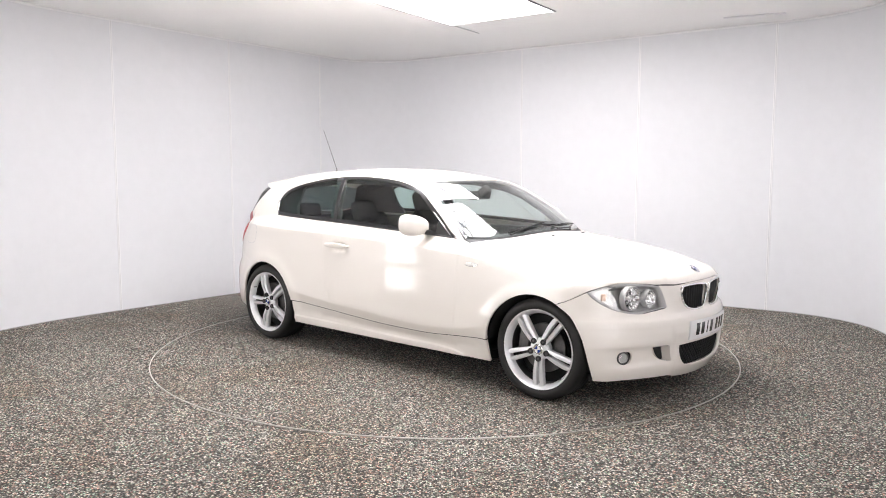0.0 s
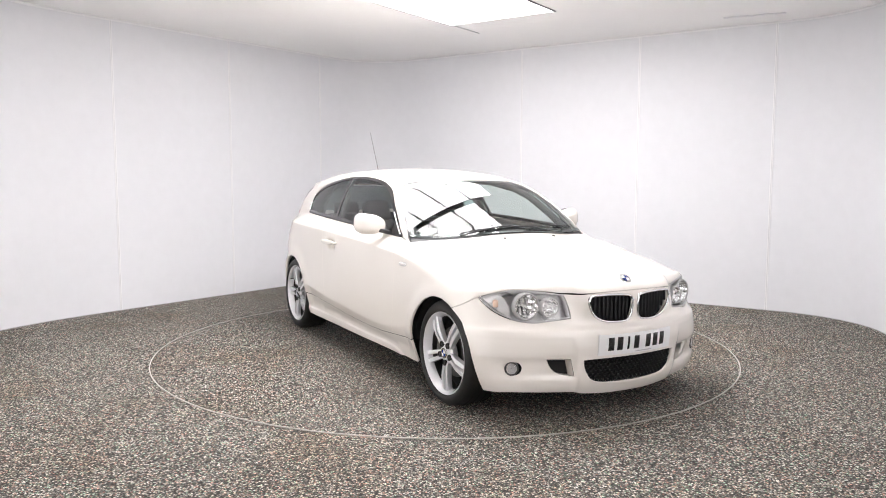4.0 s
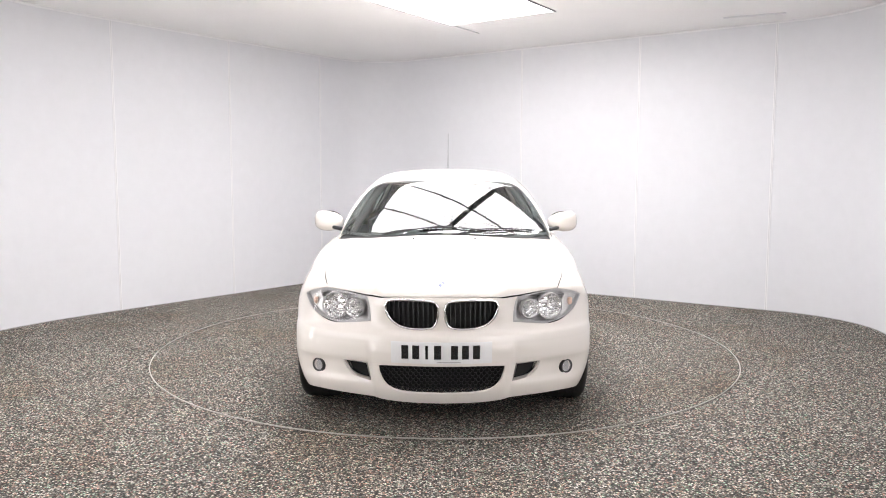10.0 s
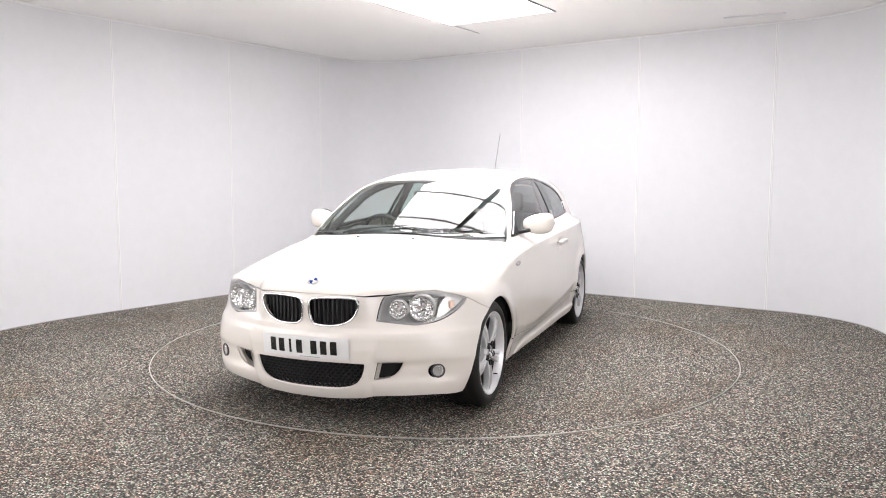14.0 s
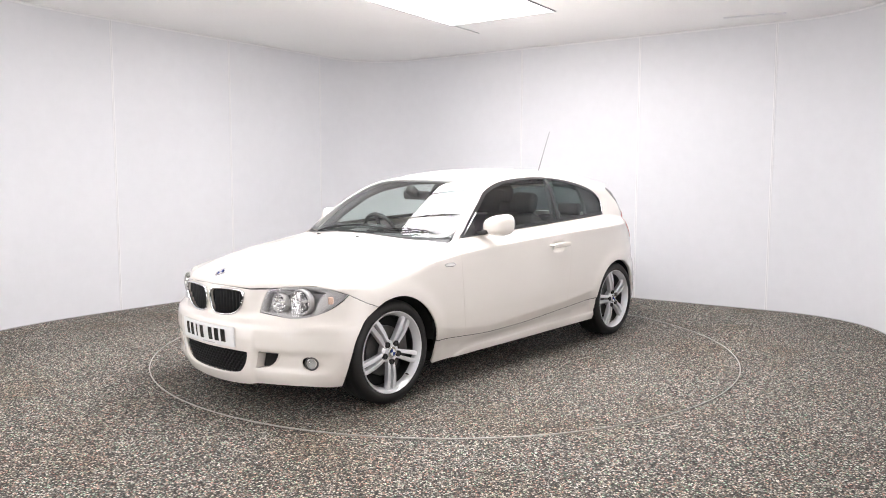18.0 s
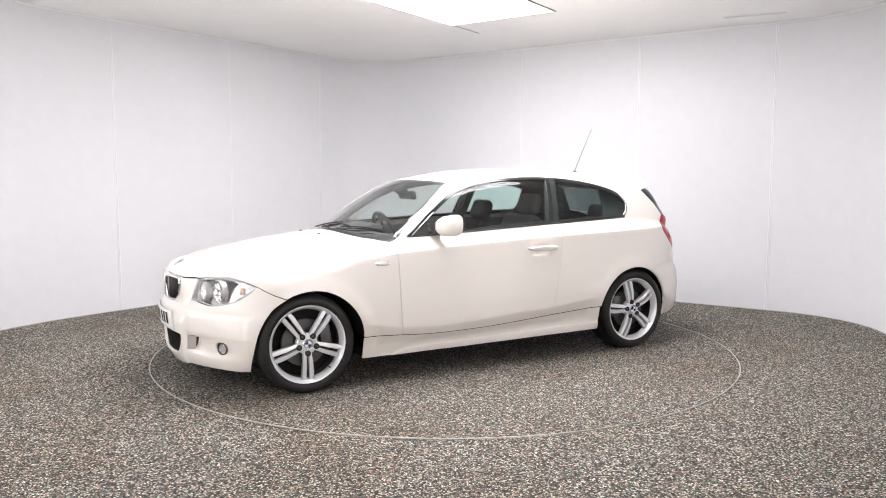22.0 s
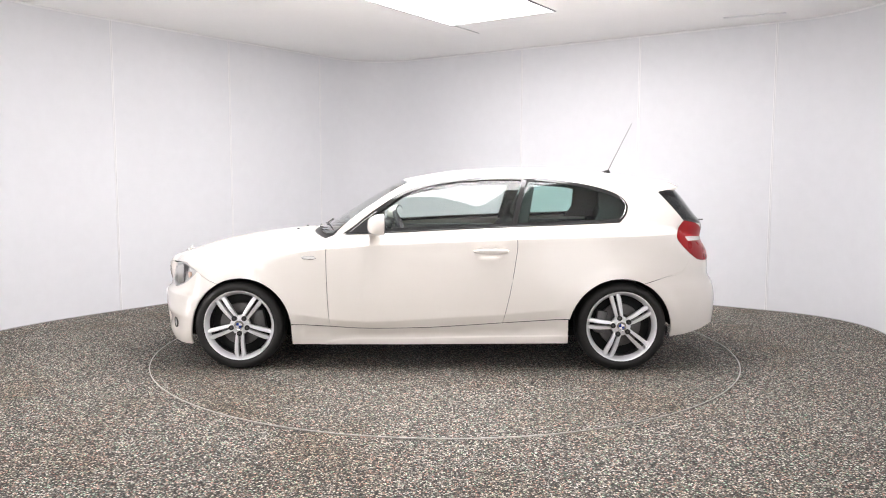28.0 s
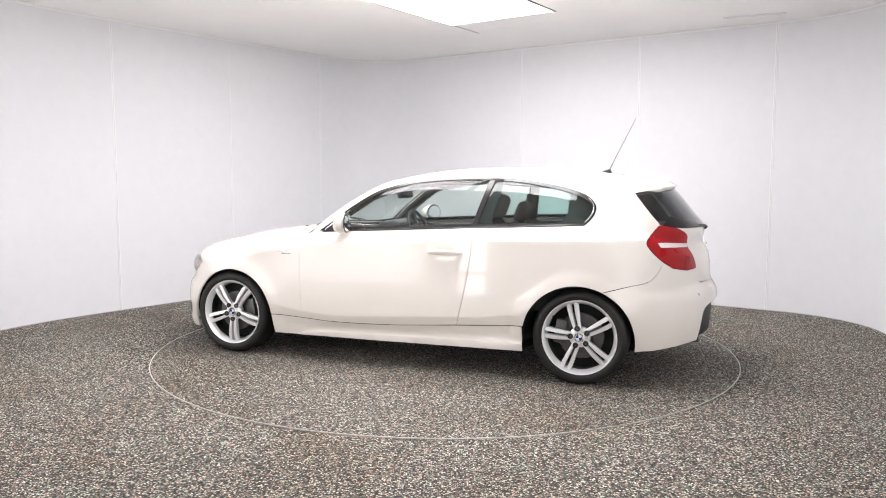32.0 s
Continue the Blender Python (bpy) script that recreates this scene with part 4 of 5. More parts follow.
def front_fittings(car, bumper, grille, duct, kidney):
    # kidney grilles: chrome ring, black well, upright slats
    wide = lambda outline, by: NOSE.lift(shrink(tidy(NOSE.flat(outline)), -by))
    for s in (1, -1):
        k = kidney * [1, s, 1]
        thing_k = skin_part("kidney_grille", sheet(wide(kidney, 0.006), NOSE, 0.03, gap=0, flange=0, offset=-0.035), M_BLACK, car, "black kidney grille in a chrome ring", s < 0)
        tube([Vector(p) + Vector((0.004, 0, 0)) for p in k[::2]], 0.0065, "chrome_ring", M_CHROME, thing_k, "chrome ring", cyclic=True, res=8)
        for i in range(10):
            y = (0.045 + 0.026 * i)
            z1 = 0.695
            z0 = 0.553 + 0.11 * max(0.0, (y - 0.16) / 0.14) ** 2.0
            low, high = on_front([(y, z0)])[0], on_front([(y, z1)])[0]
            tilt = Matrix.Rotation(math.atan2(high[0] - low[0], z1 - z0), 4, "Y")
            part("slat", box(0.020, 0.008, z1 - z0, ((low[0] + high[0]) / 2 - 0.016, y * s, (z0 + z1) / 2), 0.003, 1, tilt), M_BLACK, thing_k)
    # lower grille: dark well behind a honeycomb mesh
    well = skin_part("lower_grille", sheet(wide(grille, 0.006), NOSE, 0.03, gap=0, flange=0, offset=-0.045), M_LINER, car, "black lower grille with honeycomb mesh")
    bm = bmesh.new()
    for r in range(9):
        for c in range(-11, 12):
            y, z = (c + 0.5 * (r % 2)) * 0.030, 0.213 + r * 0.0165
            if abs(y) > 0.328 - 0.75 * max(0.0, 0.31 - z) or z < 0.208:
                continue
            x = float(nose_line(z)) - 0.39 * y * y - 0.024
            for dy, dz, ang in ((0, 0, 0), (0.0075, 0.008, 62), (-0.0075, 0.008, -62)):
                box(0.012, 0.017, 0.0035, (x, y + dy * 1.5, z + dz), 0, turn=Matrix.Rotation(radians(ang), 4, "X"), bm=bm)
    part("honeycomb", bm, M_MESH, well)
    for s in (1, -1):
        # the black back sheet stands in for the shade deep in the duct
        skin_part("air_duct", sheet(wide(duct, 0.004), NOSE, 0.02, gap=0, flange=0, offset=-0.055), M_LINER, car, "side air duct, black at the back for its deep shade", s < 0)
        bm = bmesh.new()
        rim = tidy(duct * [1, s, 1], 0.006)
        a = [bm.verts.new(p - [0.004, 0, 0]) for p in rim]
        b = [bm.verts.new(p - [0.062, 0, 0]) for p in rim]
        for k in range(len(a)):
            bm.faces.new((a[k], a[(k + 1) % len(a)], b[(k + 1) % len(a)], b[k]))
        bmesh.ops.recalc_face_normals(bm, faces=bm.faces)
        part("duct_wall", smooth(bm), M_PAINT, car)
        x = float(on_front([(0.679, 0.308)])[0][0]) - 0.026
        turn = Matrix.Translation((x - 0.004, 0.679 * s, 0.308)) @ Matrix.Rotation(radians(32 * s), 4, "Z") @ Matrix.Scale(0.82, 4)
        bm = lathe([(0.003, 0.0), (0.028, 0.003), (0.037, 0.012), (0.040, 0.022), (0.046, 0.022), (0.048, 0.012), (0.048, -0.03)], 28, "X")
        bm.transform(turn)
        fog = part("fog_lamp", bm, M_ALLOYDARK, car, "round fog lamp")
        bm = lathe([(0.001, 0.004), (0.030, 0.007), (0.036, 0.016)], 28, "X")
        bm.transform(turn)
        part("reflector", bm, M_LAMPGREY, fog)
        bm = lathe([(0.001, 0.027), (0.02, 0.026), (0.034, 0.022), (0.039, 0.018)], 28, "X")
        bm.transform(turn)
        part("lens", bm, M_LENS, fog)
    # number plate: white plastic with plain bars for its writing
    quad = lambda y0, y1, z0, z1: on_front(np.concatenate([line([(y0, z0), (y1, z0), (y1, z1)], 0.03), line([(y1, z1), (y0, z1), (y0, z0)], 0.03)[1:-1]]))
    flat_off = 0.020
    plate = skin_part("number_plate", sheet(quad(-0.26, 0.26, 0.377, 0.488), NOSE, 0.03, gap=0, offset=flat_off, flange=0.014), M_PLATE, car, "white number plate with plain black bars")
    for i in range(7):
        y = -0.187 + i * 0.056 + (0.030 if i > 3 else 0)
        w = 0.018 if i != 2 else 0.007
        skin_part("bar", sheet(quad(y - w, y + w, 0.402, 0.474), NOSE, 0.02, gap=0, offset=flat_off + 0.0012, flange=0.002), M_GLOSSBLACK, plate)
    skin_part("bar", sheet(quad(-0.02, 0.10, 0.383, 0.388), NOSE, 0.02, gap=0, offset=flat_off + 0.001, flange=0.001), M_LAMPGREY, plate)
    # round badge
    badge_at = Matrix.Translation((1.940, 0, float(on_top([(1.940, 0)])[0][2]) + 0.004)) @ Matrix.Rotation(radians(35), 4, "Y")
    round_badge(badge_at, 0.037, car)


def round_badge(at, r, parent):
    bm = lathe([(0.001, 0.0), (r, 0.0), (r, 0.005), (r * 0.93, 0.008), (r * 0.70, 0.007), (0.001, 0.008)], 32, "Z")
    bm.transform(at)
    badge = part("badge", bm, M_CHROME, parent, "round chrome badge with blue and white quarters")
    for q in range(4):
        bm = bmesh.new()
        fan = [bm.verts.new((0, 0, 0.0095))] + [bm.verts.new((r * 0.62 * math.cos(radians(q * 90 + a)), r * 0.62 * math.sin(radians(q * 90 + a)), 0.009)) for a in range(0, 91, 15)]
        for a, b in zip(fan[1:], fan[2:]):
            bm.faces.new((fan[0], a, b))
        bm.transform(at)
        part("quarter", bm, M_BLUE if q % 2 else M_WHITEENAMEL, badge)
    return badge


def build_glass(car):
    screen = np.concatenate([SCREEN_LOW, SCREEN_SIDE[1:], SCREEN_TOP[1:]])
    pane = skin_part("windscreen", sheet(round_pair(screen), TOP, 0.04, gap=0.001, flange=0, offset=-0.003), M_SCREENGLASS, car, "green tinted windscreen")
    # black band round the windscreen
    inner = TOP.lift(shrink(shrink(tidy(TOP.flat(round_pair(screen)), 0.008), 0.012), 0.012))
    skin_part("black_border", sheet(round_pair(screen), TOP, 0.04, [inner], gap=0.0, flange=0, offset=-0.005), M_BLACK, pane, "black printed border")
    # cowl below the windscreen
    skin_part("scuttle_panel", sheet(round_pair(np.concatenate([HOOD_BACK[::-1], SCREEN_LOW[::-1]])), TOP, 0.03, gap=0, offset=-0.012, flange=0), M_BLACK, car, "black scuttle panel")
    # side panes in their black frames
    outer = np.concatenate([DLO_TOP, BELT[::-1][1:-1]])
    flat = SIDE.flat(outer)
    inner = SIDE.lift(shrink(shrink(tidy(flat, 0.008), 0.012), 0.012))
    frames = both("window_frame", sheet(outer, SIDE, 0.03, [inner], gap=0.001, flange=0.012, offset=0.001), M_GLOSSBLACK, car, "black window surround")
    ring = SIDE.lift(shrink(tidy(flat, 0.008), 0.010))
    slant = lambda q: q[0] + 0.585 - (q[2] - 0.999) * -0.25
    front = tidy(np.array([q for q in ring if slant(q) > 0.012]))
    rear = tidy(np.array([q for q in ring if slant(q) < -0.012]))
    both("door_window", sheet(front, SIDE, 0.05, gap=0.0, flange=0, offset=-0.004), M_GLASS, car, "green tinted door window")
    both("quarter_window", sheet(rear, SIDE, 0.05, gap=0.0, flange=0, offset=-0.004), M_QUARTERGLASS, car, "green tinted quarter window")
    post = on_side(np.concatenate([line([(-0.567, 1.003), (-0.603, 1.003)], 0.02), line([(-0.603, 1.003), (-0.688, 1.338), (-0.652, 1.338)], 0.03), line([(-0.652, 1.338), (-0.567, 1.003)], 0.03)[:-1]]))
    both("pillar_trim", sheet(post, SIDE, 0.03, gap=0, flange=0.01, offset=0.001), M_GLOSSBLACK, car, "black pillar trim")
    low = [Vector(p) + Vector((0, 0.001, 0.001)) for p in BELT[1:]]
    for s in (1, -1):
        tube([(p.x, p.y * s, p.z) for p in low], 0.005, "belt_seal", M_BLACK, car, "black rubber window seal", res=6)


def build_headlamps(car):
    outline = np.concatenate([LAMP_LOW, LAMP_IN[1:], HOOD_FRONT_LAMP[1:], LAMP_TOP[::-1][1:-1]])
    lens_made = sheet(outline, NOSE, 0.02, gap=0.003, offset=0.001, flange=0.004)
    well_made = sheet(outline, NOSE, 0.02, gap=0.004, offset=-0.082, flange=0)
    lip_made = sheet(outline, NOSE, 0.02, [NOSE.lift(shrink(tidy(NOSE.flat(outline), 0.008), 0.012))], gap=0.003, offset=-0.002, flange=0.078)
    for s in (1, -1):
        lamp = skin_part("headlamp", well_made, M_LAMPWELL, car, "clear headlamp with twin round reflectors", s < 0)
        skin_part("bezel", lip_made, M_LAMPGREY, lamp, "satin grey bezel", s < 0)
        for y, z, r in ((0.472, 0.634, 0.046), (0.584, 0.640, 0.064)):
            c = on_front([(y, z)])[0] - np.array([0.034, 0, 0])
            turn = Matrix.Translation((c[0], c[1] * s, c[2])) @ Matrix.Rotation(radians(12 * s), 4, "Z")
            bm = lathe([(0.008, -0.028), (r * 0.45, -0.020), (r * 0.8, -0.002), (r, 0.022), (r * 1.09, 0.026), (r * 1.09, 0.0)], 32, "X")
            bm.transform(turn)
            bowl = part("reflector", bm, M_REFLECT, lamp, "round mirrored reflector")
            bm = lathe([(0.001, 0.012), (0.007, 0.010), (0.009, 0.0), (0.009, -0.026)], 16, "X")
            bm.transform(turn)
            part("bulb", bm, M_WHITELAMP, bowl)
            bm = lathe([(r * 1.02, 0.024), (r * 1.10, 0.030), (r * 1.18, 0.024), (r * 1.18, -0.01)], 32, "X")
            bm.transform(turn)
            part("reflector_ring", bm, M_LAMPGREY, bowl)
        web = prism([(0.478, 0.670), (0.53, 0.684), (0.575, 0.692), (0.575, 0.60), (0.53, 0.606), (0.485, 0.602)], 0.010, lambda u, v, w: (float(on_front([(0.53, 0.64)])[0][0]) - 0.048 - 0.25 * (u - 0.53) + w, u * s, v), 0.002, 1)
        part("reflector_web", web, M_REFLECT, lamp, "mirrored web between the reflectors")
        side = sheet(np.concatenate([on_side(spline([(1.645, 0.682), (1.70, 0.706), (1.745, 0.716)], 0.02)), on_front(spline([(0.700, 0.70), (0.672, 0.64), (0.672, 0.585)], 0.02)),
                                     on_front(spline([(0.70, 0.600), (0.745, 0.640), (0.770, 0.672)], 0.02))]), NOSE, 0.02, gap=0, offset=-0.022, flange=0.01)
        skin_part("indicator", side, M_INDICATOR, lamp, "clear indicator chamber", s < 0)
        p = on_front([(0.715, 0.655)])[0]
        part("indicator_bulb", box(0.020, 0.032, 0.044, (p[0] - 0.022, p[1] * s, p[2] - 0.004), 0.01, 2, Matrix.Rotation(radians(45 * s), 4, "Z")), M_AMBER, lamp, "amber bulb")
        skin_part("lens", lens_made, M_LENS, lamp, "clear plastic lens", s < 0)


def wheel_parts(car, x, s, turn_deg, z=0.3115):
    """A wheel with five twin spokes; s is 1 on the left, -1 on the right."""
    at = Matrix.Translation((x, 0.835 * s, z)) @ (Matrix() if s > 0 else Matrix.Rotation(math.pi, 4, "Z"))
    spin = at @ Matrix.Rotation(radians(turn_deg), 4, "Y")
    wheel = new("wheel")
    wheel.parent = car
    tagged(wheel, "silver alloy wheel with five twin spokes and a black tyre")
    def add(name, bm, mat, label="", m=at):
        bm.transform(m)
        return part(name, bm, mat, wheel, label)
    # the outer face looks along +Y; along is measured from the hub cap
    tyre = [(0.236, -0.012), (0.250, 0.004), (0.270, 0.010), (0.290, 0.004), (0.302, -0.008), (0.309, -0.022), (0.3105, -0.05), (0.3112, -0.11), (0.3105, -0.17), (0.306, -0.200),
            (0.290, -0.214), (0.25, -0.216), (0.236, -0.205)]
    add("tyre", lathe(tyre, 96), M_TYRE, "low black tyre")
    for k, h in enumerate((-0.065, -0.11, -0.155)):
        add("tread_groove", lathe([(0.3114, h - 0.004), (0.3126, h - 0.003), (0.3126, h + 0.003), (0.3114, h + 0.004)], 72), M_RUBBER)
    rim = [(0.215, -0.045), (0.221, -0.028), (0.230, -0.010), (0.238, 0.002), (0.2435, 0.003), (0.2465, -0.004), (0.2445, -0.016), (0.236, -0.022), (0.230, -0.047), (0.217, -0.047), (0.215, -0.045)]
    add("rim", lathe(rim, 96), M_ALLOY, "polished silver rim")
    # the barrel's dark metal colour stands in for the shadow inside the rim
    add("rim_barrel", lathe([(0.213, -0.048), (0.218, -0.12), (0.222, -0.19), (0.229, -0.19), (0.230, -0.048)], 64), M_ALLOYDARK, "inner barrel coloured dark for the shade in the rim")
    for k in range(5):
        arm = bmesh.new()
        for e in (-1, 1):
            outline = [(0.048, e * 0.0058), (0.048, e * 0.025), (0.085, e * 0.0285), (0.14, e * 0.0340), (0.19, e * 0.0375), (0.215, e * 0.0365), (0.236, e * 0.029), (0.236, e * 0.0110), (0.205, e * 0.0098), (0.14, e * 0.0088), (0.085, e * 0.0075)]
            one = prism(outline if e > 0 else outline[::-1], -0.032, lambda u, v, w: (v, 0.0 + w + profile_y(u), u), 0.0022, 1)
            me = bpy.data.meshes.new("spoke_half")
            one.to_mesh(me)
            one.free()
            arm.from_mesh(me)
            bpy.data.meshes.remove(me)
        smooth(arm, 40)
        add("spoke", arm, M_ALLOY, m=spin @ Matrix.Rotation(radians(72 * k), 4, "Y"))
        add("wheel_bolt", lathe([(0.0005, -0.0065), (0.0055, -0.0065), (0.0068, -0.008), (0.0068, -0.012)], 8, at=(0, 0, 0.058)), M_ALLOYDARK, m=spin @ Matrix.Rotation(radians(72 * k), 4, "Y"))
        # black cup on the silver hub, coloured for the shade in the bolt recess
        add("bolt_well_shade", lathe([(0.0005, -0.0095), (0.0150, -0.0095), (0.0160, -0.0055), (0.0175, -0.0055), (0.0185, -0.018)], 18, at=(0, 0, 0.058)), M_BLACK, m=spin @ Matrix.Rotation(radians(72 * k), 4, "Y"))
    hub = [(0.0005, -0.012), (0.044, -0.014), (0.046, -0.018), (0.060, -0.021), (0.068, -0.028), (0.068, -0.06), (0.03, -0.07)]
    add("hub", lathe(hub, 48), M_ALLOY)
    badge_at = spin @ Matrix.Translation((0, -0.010, 0)) @ Matrix.Rotation(radians(-90), 4, "X")
    round_badge(badge_at, 0.033, wheel)
    disc_bm = lathe([(0.03, -0.085), (0.075, -0.082), (0.08, -0.075), (0.148, -0.075), (0.150, -0.080), (0.150, -0.098), (0.148, -0.10), (0.05, -0.10)], 64)
    add("brake_disc", disc_bm, M_ALLOYDARK, "grey brake disc")
    cal = bmesh.new()
    box(0.16, 0.05, 0.075, (0, -0.075, 0.135), 0.012, 2, bm=cal)
    fwd = 1 if x > 0 else -1
    add("brake_caliper", smooth(cal), M_ALLOYDARK, m=at @ Matrix.Rotation(radians(-80 * fwd * s), 4, "Y"))
    # added plain dark disc that closes off the wheel's open back
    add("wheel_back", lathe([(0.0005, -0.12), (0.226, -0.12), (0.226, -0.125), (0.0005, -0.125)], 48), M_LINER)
    add("tyre_valve", lathe([(0.0005, -0.008), (0.0035, -0.009), (0.004, -0.035)], 10, at=(0.02, 0, 0.215)), M_RUBBER, m=spin @ Matrix.Rotation(radians(36), 4, "Y"))
    return wheel


def profile_y(u):
    """How far the spoke's face stands out at a distance from the hub."""
    return -0.016 + 0.012 * math.sin(math.pi * min(1.0, max(0.0, (u - 0.05) / 0.18))) - 0.002 * u / 0.23


def build_underside(car):
    # dark floor pan, arch liners, silencer and tow points
    bm = bmesh.new()
    rows = [(1.80, 0.48), (1.70, 0.55), (1.62, 0.52), (1.0, 0.52), (0.95, 0.79), (-0.93, 0.79), (-0.97, 0.52), (-1.66, 0.52), (-1.70, 0.55), (-1.76, 0.45)]
    top = [(bm.verts.new((x, y, 0.24)), bm.verts.new((x, -y, 0.24)), bm.verts.new((x, -y, 0.185)), bm.verts.new((x, y, 0.185))) for x, y in rows]
    for a, b in zip(top, top[1:]):
        for k in range(4):
            bm.faces.new((a[k], a[(k + 1) % 4], b[(k + 1) % 4], b[k]))
    bm.faces.new(top[0])
    bm.faces.new(top[-1][::-1])
    bmesh.ops.recalc_face_normals(bm, faces=bm.faces)
    part("floor_pan", bm, M_LINER, car, "dark underside")
    for cx, cz, r in ((1.306, 0.30, 0.352), (-1.318, 0.285, 0.370)):
        for s in (1, -1):
            bm = bmesh.new()
            prev = None
            for a in np.radians(np.linspace(0, 176, 40)):
                px, pz = cx + r * math.cos(a), cz + r * math.sin(a)
                rim_y = min(0.825, float(on_side([(cx + (r + 0.02) * math.cos(a), cz + (r + 0.02) * math.sin(a))])[0][1]) - 0.022)
                row = [bm.verts.new((px, y * s, pz)) for y in (rim_y, 0.60, 0.52)] + [bm.verts.new((cx + (r - 0.25) * math.cos(a), 0.52 * s, cz + (r - 0.25) * math.sin(a)))]
                if prev:
                    for i in range(3):
                        bm.faces.new((prev[i], prev[i + 1], row[i + 1], row[i]))
                prev = row
            part("arch_liner", smooth(bm), M_LINER, car, "dark wheel arch liner")
    for s in (1, -1):
        part("mud_deflector", box(0.03, 0.16, 0.036, (1.63, 0.66 * s, 0.172), 0.008, 2), M_BLACK, car)
    bm = lathe([(0.0005, 0.10), (0.026, 0.10), (0.030, 0.08), (0.030, -0.05), (0.025, -0.05), (0.025, 0.09)], 20, "X")
    bm.transform(pose(-1.95, 0.36, 0.270) @ Matrix.Rotation(math.pi, 4, "Z"))
    part("tailpipe", bm, M_ALLOYDARK, car, "steel tailpipe")
    # inner bulkheads that keep the light out
    part("bulkhead", box(0.04, 1.30, 0.62, (0.80, 0, 0.50)), M_LINER, car, "dark bulkhead")
    part("engine_cover", box(0.84, 0.66, 0.50, (1.36, 0, 0.43), 0.06, 3), M_LINER, car)
    part("boot_floor", box(0.80, 1.0, 0.36, (-1.53, 0, 0.48), 0.05, 2), M_LINER, car)


def pad(sx, sy, sz, at, r, turn=None, taper=0.0):
    """An upholstered block with round edges, narrower at the top by taper."""
    bm = bmesh.new()
    box(sx, sy, sz, (0, 0, 0), r, 4, bm=bm)
    if taper:
        for v in bm.verts:
            v.co.y *= 1 - taper * (v.co.z / sz + 0.5)
    bm.transform(Matrix.Translation(at) @ (turn or Matrix()))
    return smooth(bm, 60)


def build_interior(car):
    # seats
    for s in (1, -1):
        y = 0.36 * s
        low = 0.03 if s > 0 else 0.10
        lean = Matrix.Rotation(radians(-22), 4, "Y")
        seat = part("front_seat", pad(0.52, 0.50, 0.16, (-0.12, y, 0.47 - low * 0.5), 0.06, Matrix.Rotation(radians(-8), 4, "Y")), M_CLOTH, car, "black cloth front seat")
        part("seat_back", pad(0.15, 0.50, 0.60, (-0.50, y, 0.80 - low), 0.06, lean, 0.22), M_CLOTH, seat)
        for e in (1, -1):
            part("side_bolster", pad(0.14, 0.08, 0.46, (-0.44, y + e * 0.215, 0.76 - low), 0.035, lean), M_CLOTH, seat)
        part("headrest", pad(0.10, 0.25, 0.17, (-0.655, y, 1.165 - low), 0.045, lean, 0.12), M_CLOTH, seat)
        for e in (1, -1):
            tube([(-0.60, y + 0.06 * e, 1.03 - low), (-0.645, y + 0.06 * e, 1.12 - low)], 0.0075, "headrest_post", M_CHROME, seat)
        # rear bench side
        bench = part("rear_seat", pad(0.48, 0.52, 0.18, (-0.98, 0.30 * s, 0.50), 0.06), M_CLOTH, car, "black cloth rear seat")
        part("seat_back", pad(0.14, 0.52, 0.52, (-1.28, 0.30 * s, 0.76), 0.055, Matrix.Rotation(radians(-20), 4, "Y")), M_CLOTH, bench)
        part("headrest", pad(0.09, 0.24, 0.13, (-1.40, 0.32 * s, 1.05), 0.04, Matrix.Rotation(radians(-16), 4, "Y")), M_CLOTH, bench)
        # door card, pillar lining and quarter lining
        part("door_card", box(1.12, 0.05, 0.58, (-0.02, 0.705 * s, 0.645), 0.02, 2), M_DASH, car, "black door lining")
        part("quarter_lining", box(0.86, 0.05, 0.54, (-1.03, 0.665 * s, 0.71), 0.02, 2), M_DASH, car, "black rear side lining")
        part("rear_pillar_lining", prism([(-1.14, 1.00), (-1.80, 1.00), (-1.62, 1.25), (-1.42, 1.30), (-1.16, 1.325), (-1.20, 1.24), (-1.20, 1.10)], 0.03, lambda u, v, w: (u, (0.66 - (v - 1.0) * 0.50 - 0.12 * max(0.0, -1.2 - u) - w) * s, v), 0.006, 1), M_HEAD, car)
        part("belt_pillar_lining", prism([(-0.56, 0.98), (-0.68, 0.98), (-0.75, 1.33), (-0.66, 1.33)], 0.03, lambda u, v, w: (u, (0.722 - (v - 0.98) * 0.46 - w) * s, v), 0.006, 1), M_HEAD, car)
        tube([(-0.63, 0.665 * s, 1.04), (-0.645, 0.60 * s, 1.20), (-0.66, 0.575 * s, 1.26)], 0.016, "seat_belt", M_BLACK, car, "black seat belt", res=6)
        lining = [(0.64, 0.685, 0.935), (0.45, 0.62, 1.09), (0.27, 0.56, 1.215), (0.12, 0.52, 1.275), (-0.2, 0.50, 1.325), (-0.7, 0.50, 1.34), (-1.2, 0.48, 1.30), (-1.5, 0.44, 1.25)]
        tube([(x, (y - 0.02) * s, z - 0.022) for x, y, z in lining], 0.028, "pillar_lining", M_HEAD, car, "dark grey pillar lining", res=8)
    # headliner
    co, nrm, polys = sheet(round_pair(np.concatenate([on_top(spline([(0.19, 0.001), (0.17, 0.42)], 0.05)), on_top(spline([(0.17, 0.42), (-0.3, 0.50), (-0.8, 0.50), (-1.3, 0.46), (-1.56, 0.40)], 0.05))[1:], on_top(spline([(-1.56, 0.40), (-1.6, 0.001)], 0.05))[1:]])), TOP, 0.06, gap=0.0, flange=0, offset=-0.035)
